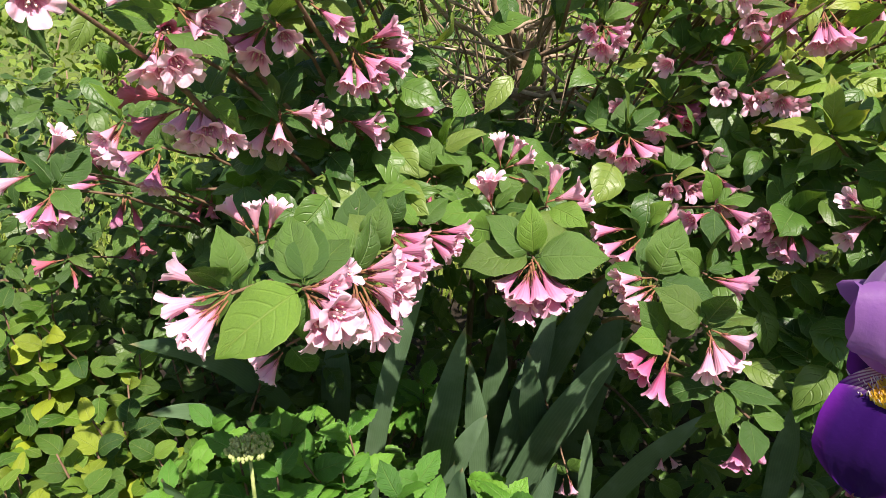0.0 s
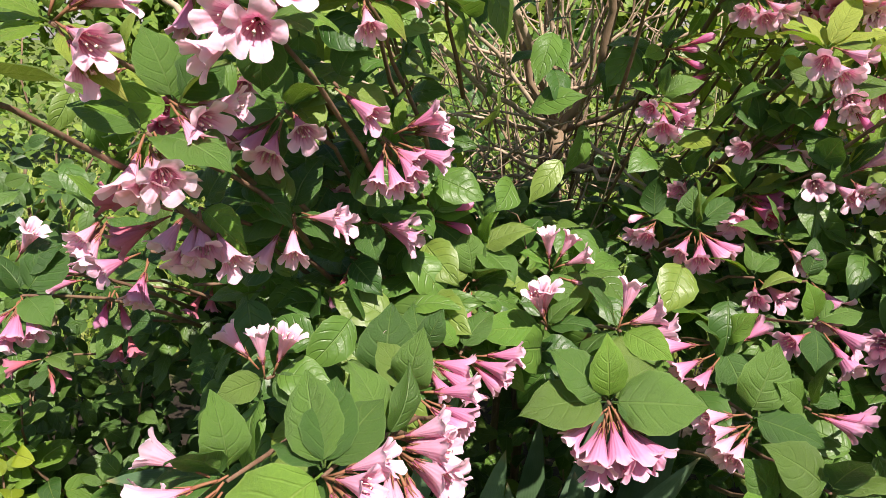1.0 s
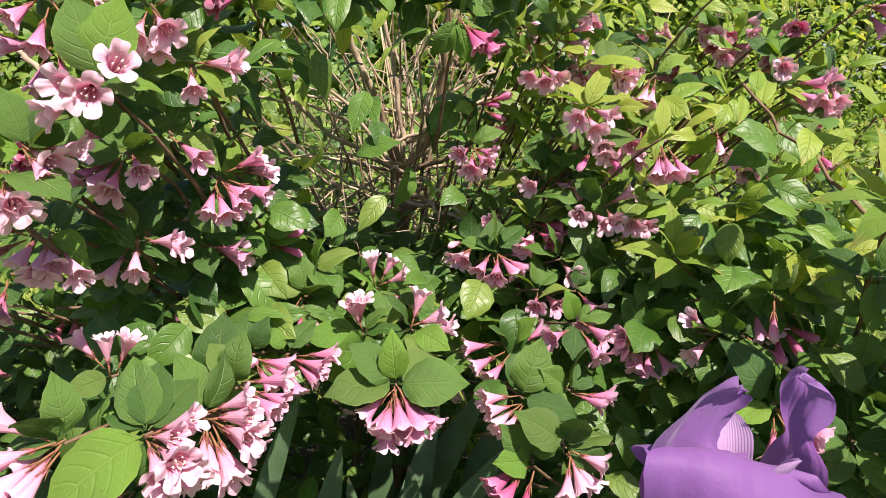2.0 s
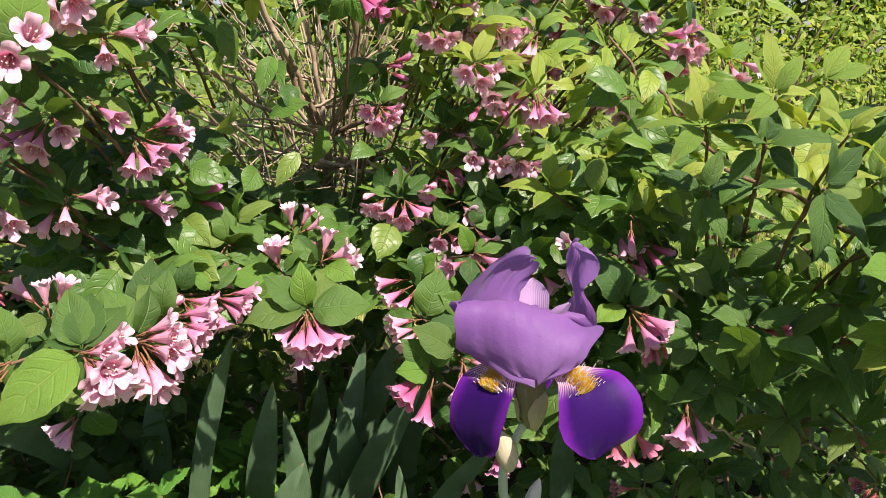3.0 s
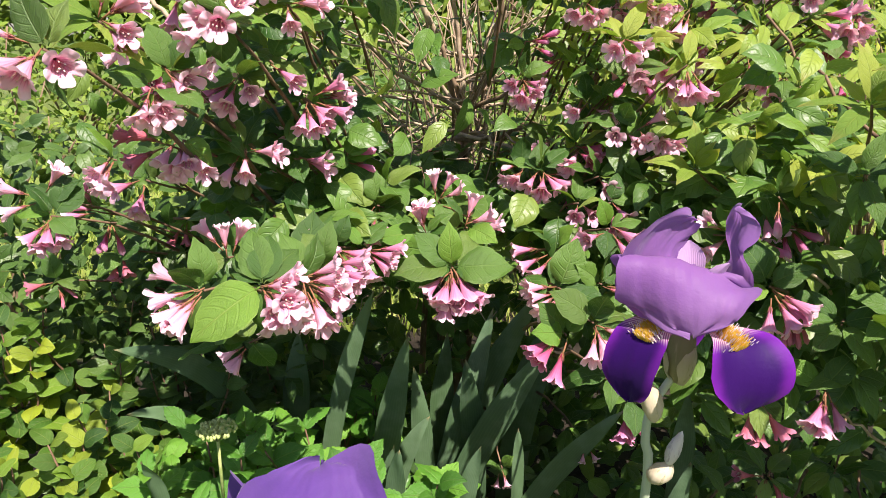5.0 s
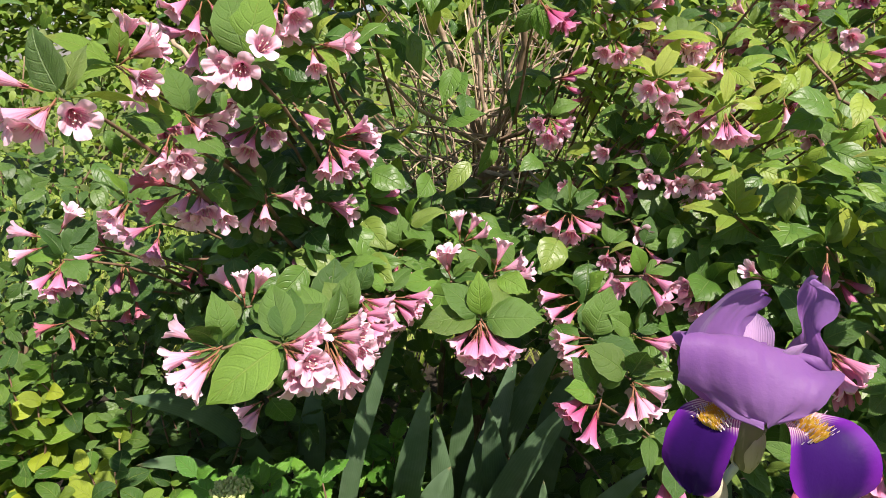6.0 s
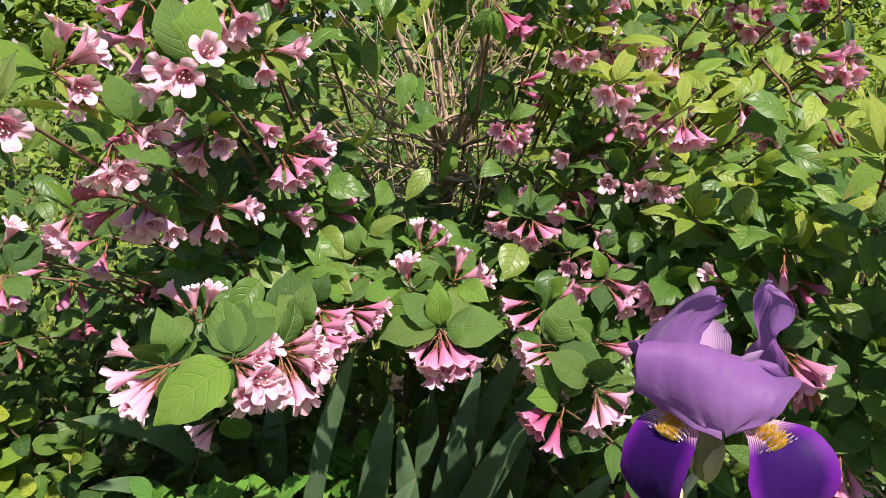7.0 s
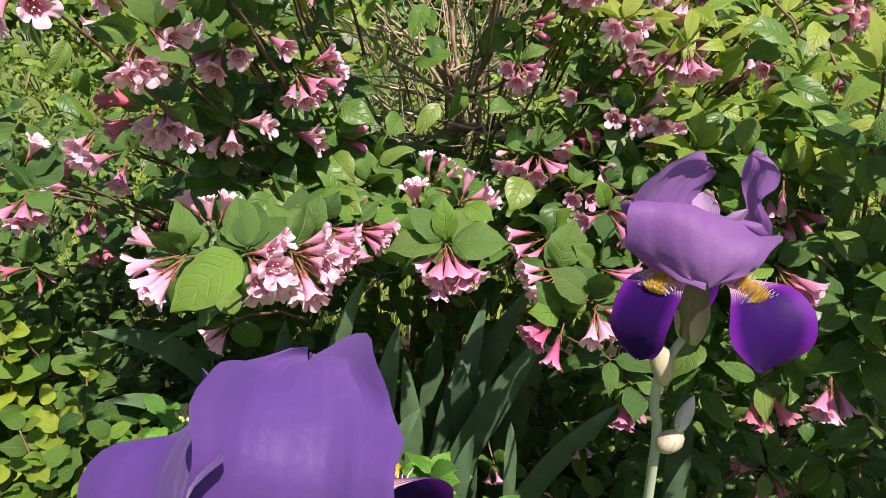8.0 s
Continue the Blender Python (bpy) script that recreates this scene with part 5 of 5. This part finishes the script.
# ---------------------------------------------------------------- irises
def sword(of, tip, low, width, root=None, arch=(0, 0, 0.0), face=None, seed=0, reach=1.35):
    """A sword leaf: from its tip down past low to the root in the ground."""
    r = random.Random(seed)
    tip, low = Vector(tip), Vector(low)
    d = (low - tip)
    root = Vector(root) if root is not None else Vector((low.x + d.x * 0.6 + r.uniform(-0.02, 0.02), low.y + 0.06, 0.02))
    pts = []
    for i in range(19):
        t = i / 18
        q = (1 - t) ** 3 * tip + 3 * t * (1 - t) ** 2 * (tip + (low - tip) * 0.5 * reach) + 3 * t * t * (1 - t) * (tip + (low - tip) * reach) + t ** 3 * root
        pts.append(q + Vector(arch) * math.sin(math.pi * t))
    face = Vector(face) if face is not None else Vector((r.uniform(-0.5, 0.5), -1, r.uniform(0.0, 0.4)))
    rows, uvs = [], []
    for i, p in enumerate(pts):
        t = i / 18
        ahead = (pts[min(i + 1, 18)] - pts[max(i - 1, 0)]).normalized()
        f = (face - ahead * face.dot(ahead)).normalized()
        s = ahead.cross(f)
        w = width / 2 * (min(1.0, (t / 0.30)) ** 0.72 * (1 - 0.12 * t))
        row, q = [], []
        for k in range(7):
            u = k / 3 - 1
            row.append(p + s * u * w + f * (0.16 * w * (1 - u * u) + 0.0015 * math.sin(t * 14 + u * 2 + seed)) - tip)
            q.append((k / 6, 1 - t))
        rows.append(row)
        uvs.append(q)
    v, f, q, m = grid(rows, uvs)
    back = grid([[p + Vector((0, 0.0014, -0.0003)) for p in r0] for r0 in rows], uvs)
    return put("leaf", mesh_of("leaf", [(v, f, q, m), back], [M["iris_leaf"]]), of, Matrix.Translation(tip))


fan_a = thing("iris_leaf_fan", (0.02, 0.92, 0), "grey-green sword-shaped iris leaves standing in shade", "iris", "iris leaf fans")
sword(fan_a, (-0.018, 0.78, 0.786), (-0.086, 0.8, 0.612), 0.030, None, seed=1)
sword(fan_a, (0.028, 0.77, 0.719), (-0.014, 0.8, 0.514), 0.043, None, seed=3)
sword(fan_a, (0.035, 0.82, 0.647), (0.054, 0.84, 0.485), 0.034, None, seed=5)
sword(fan_a, (0.059, 0.8, 0.573), (0.005, 0.8, 0.496), 0.030, None, seed=7)
sword(fan_a, (-0.141, 0.86, 0.689), (-0.16, 0.88, 0.534), 0.045, None, seed=9)
fan_b = thing("iris_leaf_fan", (0.14, 0.95, 0), "dark green iris leaves crowded in a fan", "iris", "iris leaf fans")
sword(fan_b, (0.115, 0.84, 0.647), (0.136, 0.86, 0.499), 0.042, None, seed=7)
sword(fan_b, (0.163, 0.9, 0.709), (0.089, 0.86, 0.44), 0.050, None, seed=9)
sword(fan_b, (0.249, 0.95, 0.719), (0.145, 0.95, 0.549), 0.045, None, seed=11)
sword(fan_b, (0.242, 0.8, 0.695), (0.115, 0.84, 0.475), 0.052, None, seed=13)
sword(fan_b, (0.27, 0.95, 0.665), (0.224, 0.98, 0.501), 0.060, None, seed=15)
sword(fan_b, (0.093, 0.98, 0.631), (0.08, 0.98, 0.448), 0.045, None, seed=17)
fan_c = thing("iris_leaf_fan", (0.22, 0.85, 0), "dark green iris leaves leaning outwards", "iris", "iris leaf fans")
sword(fan_c, (0.349, 0.78, 0.59), (0.218, 0.8, 0.448), 0.042, None, seed=14)
sword(fan_c, (0.388, 0.62, 0.606), (0.377, 0.64, 0.509), 0.030, None, seed=16)
sword(fan_c, (0.408, 0.7, 0.666), (0.421, 0.72, 0.523), 0.040, None, seed=18)
sword(fan_c, (0.195, 0.8, 0.55), (0.197, 0.8, 0.458), 0.022, None, seed=20)
fan_d = thing("iris_leaf_fan", (-0.12, 0.8, 0), "blue-green iris leaves arching sideways", "iris", "iris leaf fans")
sword(fan_d, (-0.340, 0.675, 0.745), (-0.225, 0.77, 0.690), 0.036, (-0.20, 1.10, 0.02), face=(0.1, -1, 0.9), seed=19)
sword(fan_d, (-0.345, 0.70, 0.640), (-0.26, 0.76, 0.620), 0.026, (-0.22, 1.0, 0.02), face=(0.1, -1, 0.9), seed=21)
fan_e = thing("iris_leaf_fan", (0.05, 0.66, 0), "fresh light green tips of iris leaves", "iris", "iris leaf fans")
sword(fan_e, (0.118, 0.6, 0.647), (0.092, 0.62, 0.551), 0.026, None, seed=22)
sword(fan_e, (0.012, 0.6, 0.65), (-0.01, 0.62, 0.556), 0.026, None, seed=24)
sword(fan_e, (0.019, 0.58, 0.656), (0.01, 0.6, 0.591), 0.026, None, seed=26)
sword(fan_e, (-0.273, 0.56, 0.659), (-0.256, 0.58, 0.608), 0.026, None, seed=28)
sword(fan_e, (0.32, 0.45, 0.661), (0.215, 0.46, 0.638), 0.024, (0.15, 0.5, 0.02), seed=30)


def at(seq, t):
    """A smooth curve through evenly spaced values."""
    n = len(seq)
    f = t * (n - 1)
    i = min(int(f), n - 2)
    g = f - i
    p0, p1, p2, p3 = seq[max(i - 1, 0)], seq[i], seq[i + 1], seq[min(i + 2, n - 1)]
    return 0.5 * (2 * p1 + (p2 - p0) * g + (2 * p0 - 5 * p1 + 4 * p2 - p3) * g * g + (3 * p1 - p0 - 3 * p2 + p3) * g ** 3)


def petal(mid, halves, sides, nu=16, nv=24, cup=0.0, ruffle=0.0, seed=0, waves=2.0):
    """A petal: a smooth middle line through the points mid (mm), half widths along it, and the way across it
    (one vector, or one for each point); cup bends its edges to the back."""
    r = random.Random(seed)
    ph, ph2 = r.uniform(0, 6), r.uniform(0, 6)
    mid = [Vector(p) * 0.001 for p in mid]
    sides = [Vector(p).normalized() for p in (sides if hasattr(sides[0], "__len__") else [sides] * len(mid))]
    rows, uvs = [], []
    for j in range(nv + 1):
        t = j / nv
        c = at(mid, t)
        ahead = (at(mid, min(1, t + 0.02)) - at(mid, max(0, t - 0.02))).normalized()
        across = at(sides, t)
        across = (across - ahead * across.dot(ahead)).normalized()
        nrm = across.cross(ahead)
        w = max(0.6, at(halves, t)) * 0.001 * (1.0 if t < 0.82 else math.sqrt(max(0.004, 1 - ((t - 0.82) / 0.18) ** 2)))
        row, q = [], []
        fray = 1 + ruffle * 0.010 * (math.sin(t * 21 + ph) + 0.7 * math.sin(t * 37 + ph2))
        for i in range(nu + 1):
            u = 2 * i / nu - 1
            wav = ruffle * 0.001 * (abs(u) ** 1.6 * math.sin(t * waves * 6.3 + ph + 1.5 * u) + 0.55 * t ** 3 * math.sin(u * 6.5 + ph2) + 0.28 * t * math.sin(t * 4 + u * 8 + ph2) + 0.10 * t * math.sin(u * 19 + 3 * t + ph) + 0.12 * noise.noise(Vector((u * 2.6, t * 3.4, ph))))
            row.append(c + across * u * w * (1 + (fray - 1) * abs(u)) + ahead * 0.00028 * ruffle * t ** 6 * math.sin(u * 11 + ph) + nrm * (cup * w * u * u + wav) - ahead * 0.12 * w * u * u * t)
            q.append((i / nu, t))
        rows.append(row)
        uvs.append(q)
    return grid(rows, uvs)


def lathe(profile, sides=12, mat=0, squash=1.0):
    rows = [[Vector((r0 * math.cos(a), r0 * math.sin(a) * squash, z)) for a in (2 * math.pi * i / sides for i in range(sides))] for r0, z in profile]
    uvs = [[(i / sides, j / (len(profile) - 1)) for i in range(sides)] for j in range(len(profile))]
    return grid(rows, uvs, mat, True)


def fall_line(az, reach=1.0, drop=1.0):
    """The middle line of a hanging petal at the bearing az, in mm."""
    c, d = math.cos(radians(az)), math.sin(radians(az))
    return [(c * r0 * reach, d * r0 * reach, z * drop) for r0, z in ((3, 0), (14, 5), (26, 7), (37, 1), (44, -12), (46, -26), (43, -40))]


def iris_flower(of, m, standards, falls, tone, seed=0):
    """Standards, falls with beards, style arms and an ovary. standards: (middle line, half widths, way across, cup, ruffle);
    falls: (bearing, half widths, way across, reach, drop)."""
    for i, (mid, half, across, cup, frill) in enumerate(standards):
        put("standard", mesh_of("standard", [petal(mid, half, across, 20, 28, cup, frill, seed + i)], [M[tone]]), of, m, "lavender ruffled upright petal")
    for i, (az, half, across, reach, drop) in enumerate(falls):
        line = fall_line(az, reach, drop)
        fl = put("fall", mesh_of("fall", [petal(line, half, across, 18, 26, -0.10, 1.6, seed + 9 + i, 1.4)], [M["fall"]]), of, m, "dark violet velvet hanging petal")
        r = random.Random(seed + i)
        pts = [Vector(p) * 0.001 for p in line]
        rad = Vector((math.cos(radians(az)), math.sin(radians(az)), 0))
        sd = Vector((-rad.y, rad.x, 0))
        hairs = []
        for h in range(1500):
            t = r.uniform(0.14, 0.50)
            white = h % 6 == 0
            b = at(pts, t) + sd * r.gauss(0, 0.0048 if white else 0.0026) + Vector((0, 0, -0.0006))
            e = b + (rad * (0.3 + 2.0 * max(0, t - 0.3)) + Vector((0, 0, 1)) + sd * r.uniform(-0.7, 0.7)).normalized() * 0.0042 * r.uniform(0.6, 1.15)
            hairs.append(tube([b, e], [0.00042, 0.00018], 3, 1 if white else 0, False))
        put("beard", mesh_of("beard", hairs, [M["beard"], M["beard_tip"]]), fl, m)
        arm = [rad * r0 + Vector((0, 0, z * (1.0 if tone == "standard" else 0.45))) for r0, z in ((3, 3), (9, 16), (15, 30), (21, 38), (25, 46))]
        put("style_arm", mesh_of("style_arm", [petal(arm, [3, 7, 9, 9, 4], sd, 8, 10, -0.5, 0.5, seed + 20 + i)], [M["style"]]), of, m)
    put("ovary", mesh_of("ovary", [lathe([(0.0034, -0.036), (0.0062, -0.031), (0.0084, -0.023), (0.0088, -0.014), (0.0078, -0.006), (0.0060, 0.002)], 16)], [M["ovary"]]), of, m)
    for turn, top in ((-35, -0.011), (160, -0.016)):
        rad = Vector((math.cos(radians(turn)), math.sin(radians(turn)), 0))
        line = [rad * r0 + Vector((0, 0, z)) for r0, z in ((4.5, -37), (8.0, -30), (9.6, -21), (9.4, -14), (8.6, top * 1000))]
        put("spathe", mesh_of("spathe", [petal(line, [4, 8, 9.5, 7, 1], (-rad.y, rad.x, 0), 12, 14, -0.55, 0.6, 3 + turn)], [M["spathe"]]), of, m, "papery tan spathe")


def iris_stem(of, pts, low, high):
    pts = [Vector(p) for p in pts]
    fine = [at(pts, i / 24) for i in range(25)]
    rad = [low + (high - low) * i / 24 for i in range(25)]
    return put("stem", mesh_of("stem", [tube([p - pts[0] for p in fine], rad, 12)], [M["iris_stem"]]), of, Matrix.Translation(pts[0]))


def sheath(of, foot, along, ln, fat, mat, label, lean=0.0):
    """A closed bud in its papery sheath, fuller below the middle, its tip bent over."""
    rows, uvs = [], []
    for j, (r0, z) in enumerate(((0.30, 0.0), (0.72, 0.12), (0.96, 0.30), (1.0, 0.48), (0.78, 0.70), (0.40, 0.88), (0.05, 1.0))):
        rows.append([Vector((fat * r0 * math.cos(a) * (1 + 0.10 * math.cos(3 * a)) + lean * ln * z * z, fat * r0 * 0.8 * math.sin(a), ln * z)) for a in (2 * math.pi * i / 14 for i in range(14))])
        uvs.append([(i / 14, z) for i in range(14)])
    put("bud", mesh_of("bud", [grid(rows, uvs, 0, True)], [M[mat]]), of, aim(foot, along, (1, 0, 0), 1.0, "Z"), label)


first_iris = thing("iris_plant", (0.21, 0.36, 0.0), "bearded iris with lavender standards and dark violet falls", "iris", "bearded irises")
iris_stem(first_iris, [(0.21, 0.36, 0.0), (0.206, 0.345, 0.2), (0.203, 0.32, 0.4), (0.199, 0.29, 0.62), (0.1966, 0.264, 0.8286), (0.192, 0.262, 0.865), (0.1936, 0.262, 0.889), (0.2068, 0.262, 0.914)], 0.0040, 0.0026)
FLOWER_AT = Matrix.Translation((0.2091, 0.262, 0.9473)) @ Matrix.Rotation(radians(-16), 4, "Z") @ Matrix.Diagonal((1.07, 1.07, 1.07, 1))
iris_flower(first_iris, FLOWER_AT, [
    ([(0, 2, 3), (-2, -3, 26), (-4, -9, 41), (-4, -20, 44), (-3, -30, 35), (-1, -35, 22), (1, -34, 9)], [5, 20, 33, 38, 38, 33, 26], ((1, 0, 0), (1, 0, 0), (1, 0.05, -0.20), (1, 0.05, -0.24), (1, 0, -0.18), (1, 0, -0.08), (1, 0, 0)), 0.24, 5.2),
    ([(-4, 2, 4), (-15, -2, 18), (-23, -7, 34), (-22, -6, 47), (-13, -1, 58), (0, 4, 64)], [5, 17, 23, 22, 17, 13], (0.84, 0.54, 0.05), 0.30, 4.6),
    ([(4, 4, 4), (16, 8, 16), (24, 8, 34), (22, 9, 50), (24, 8, 63), (22, 5, 72)], [5, 13, 15, 13, 11, 8], (0.34, -0.93, 0), -0.30, 4.0),
], [
    (228, [4, 8, 12, 16, 18, 17, 14], ((0.7, -0.7, 0), (0.7, -0.7, 0), (0.7, -0.7, 0), (0.75, -0.66, -0.1), (0.80, -0.6, -0.15), (0.8, -0.6, -0.25), (0.8, -0.6, -0.3)), 1.0, 0.90),
    (-44, [4, 9, 14, 22, 25, 22, 15], ((0.7, 0.7, 0), (0.7, 0.7, 0), (0.75, 0.66, 0), (0.82, 0.57, 0), (0.88, 0.47, 0.05), (0.9, 0.43, 0.1), (0.9, 0.43, 0.1)), 1.06, 0.88),
    (88, [4, 8, 12, 17, 19, 17, 14], (-1, 0, 0), 1.0, 1.0),
], "standard", 0)
sheath(first_iris, (0.1955, 0.2585, 0.882), (-0.22, -0.05, 1), 0.034, 0.0072, "spathe", "papery cream bud sheath", -0.1)
sheath(first_iris, (0.1985, 0.2575, 0.836), (0.32, -0.10, 1), 0.019, 0.0084, "spathe", "papery cream bud sheath", 0.25)
sheath(first_iris, (0.2070, 0.2565, 0.850), (0.14, -0.05, 1), 0.027, 0.0050, "dry_petal", "white withered bud", 0.10)
second_iris = thing("iris_plant", (-0.03, 0.07, 0.0), "blooming purple bearded iris close to the path", "iris", "bearded irises")
iris_stem(second_iris, [(-0.03, 0.07, 0.0), (-0.03, 0.065, 0.3), (-0.02, 0.05, 0.6), (-0.004, 0.026, 0.85), (0.0, 0.022, 0.925)], 0.0042, 0.0030)
iris_flower(second_iris, Matrix.Translation((0.0, 0.020, 0.950)), [
    ([(4, -3, 2), (9, -12, 18), (12, -11, 34), (13, 1, 45), (13, 12, 50), (12, 19, 49)], [5, 16, 22, 21, 15, 8], (1, 0.15, -0.10), 0.34, 4.2),
    ([(-4, -3, 2), (-11, -12, 11), (-16, -10, 21), (-17, -1, 31), (-14, 8, 38), (-10, 15, 39)], [5, 17, 25, 26, 20, 10], (0.66, -0.34, 0.64), 0.24, 4.8),
    ([(-2, 6, 2), (-2, 20, 18), (-2, 25, 30), (-2, 21, 38), (-2, 13, 41)], [5, 15, 17, 15, 8], (-1, 0, 0), 0.3, 2.5),
], [
    (56, [4, 8, 12, 17, 19, 17, 14], (-0.83, 0.56, 0), 1.45, 0.6),
    (165, [4, 8, 12, 17, 19, 17, 14], (-0.26, -0.97, 0), 1.0, 1.0),
    (-75, [4, 8, 12, 17, 19, 17, 14], (0.97, 0.26, 0), 0.9, 1.0),
], "standard_blue_shaded", 7)

# hydrangea flower head still in bud
def bud_head(at, seed):
    of = put("flower_head", mesh_of("flower_head", [tube([(0, 0, -0.09), (0, 0, 0.0)], [0.0022, 0.0018], 6)], [M["bud_green"]]), hydr, Matrix.Translation(at), "pale green flower head in bud")
    r = random.Random(seed)
    out = []
    ball = lathe([(0.0002, -0.001), (0.00075, -0.0004), (0.0008, 0.0003), (0.0002, 0.001)], 6)
    for i in range(150):
        a, d = r.uniform(0, 6.28), 0.021 * math.sqrt(r.random())
        p = Vector((d * math.cos(a), d * math.sin(a), 0.004 - 9 * d * d + r.uniform(-0.0015, 0.0015)))
        s = r.uniform(1.7, 2.9)
        v, f, q, m = ball
        out.append(([x * s + p for x in v], f, q, m))
        if i % 3 == 0:
            out.append(tube([(0, 0, -0.015), p], [0.0006, 0.0004], 4))
    put("flower_head_rest", mesh_of("flower_head_rest", out, [M["bud_green"]]), of, Matrix.Translation(at), kind="stuff")


bud_head((-0.176, 0.535, 0.715), 3)

# ---------------------------------------------------------------- the garden behind
def bush(name, base, rx, ry, h, count, leaf, size, label, seed, low=0.1):
    """A shrub: stems from the foot and a loose crown with gaps."""
    of = thing(name, base, label, "shrub")
    r = random.Random(seed)
    base = Vector(base)
    ends = []
    for i in range(26):
        a = r.uniform(0, 6.28)
        b = base + Vector((math.cos(a) * rx * r.uniform(0.2, 0.9), math.sin(a) * ry * r.uniform(0.2, 0.9), h * r.uniform(0.55, 1.0)))
        ends.append(b)
        stem(of, "stem", base + Vector((r.uniform(-0.1, 0.1), r.uniform(-0.1, 0.1), -0.02)), b, (0, 0, 0.1 * h), 0.008, 0.002, "bark", 8, 0.03, seed * 50 + i)
    out = []
    while len(out) < count:
        c = r.choice(ends)
        for j in range(12):
            p = c + Vector((r.gauss(0, rx * 0.22), r.gauss(0, ry * 0.22), r.gauss(-0.12 * h, h * 0.17)))
            if p.z < low:
                continue
            out.append(leaf_pose(r, p, r.uniform(*size), 0.8, 0.4, 0.6))
    scatter("crown", of, LEAF[leaf], out)
    return of


bush("background_shrub", (-1.25, 1.95, 0), 0.75, 0.55, 1.15, 5200, "far", (0.020, 0.034), "small-leaved bright yellow-green shrub in full sun", 41)
bush("background_shrub", (-0.55, 2.6, 0), 0.8, 0.5, 1.2, 2600, "far", (0.03, 0.045), "sunlit light green shrub behind the weigela", 42)
bush("background_shrub", (1.75, 2.35, 0), 0.95, 0.6, 1.55, 7500, "sunny", (0.022, 0.042), "feathery yellow-green shrub in full sun", 43)
bush("background_shrub", (0.55, 3.3, 0), 0.9, 0.5, 1.1, 2400, "far", (0.035, 0.055), "sunlit light green shrub behind the weigela", 44)
for i, x in enumerate((-5.0, -3.2, -1.4, 0.5, 2.4, 4.2, 6.0)):
    bush("hedge_shrub", (x, 6.2 + 0.5 * (i % 2), 0), 1.5, 0.9, 2.9, 4600, "far", (0.10, 0.17), "tall light green hedge shrub at the far end of the lawn", 50 + i)
rg = random.Random(70)
blades = [aim((rg.uniform(-3.5, 3.5), rg.uniform(2.3, 6.0), 0.0), (rg.uniform(-0.5, 0.5), rg.uniform(-0.5, 0.5), 1), (rg.uniform(-1, 1), -1, 0.2), rg.uniform(0.06, 0.16)) for i in range(16000)]
lawn_blade = mesh_of("blade", [leaf_sheet(1.0, 0.07, 0.2, 0.35, 0.3, 5, 2, 1.0, 0.0)], [M["grass"]])
lawn = thing("lawn", (0, 3.5, 0), "sunlit yellowish grass behind the shrubs", "grass", kind="stuff")
scatter("grass", lawn, [lawn_blade], blades)
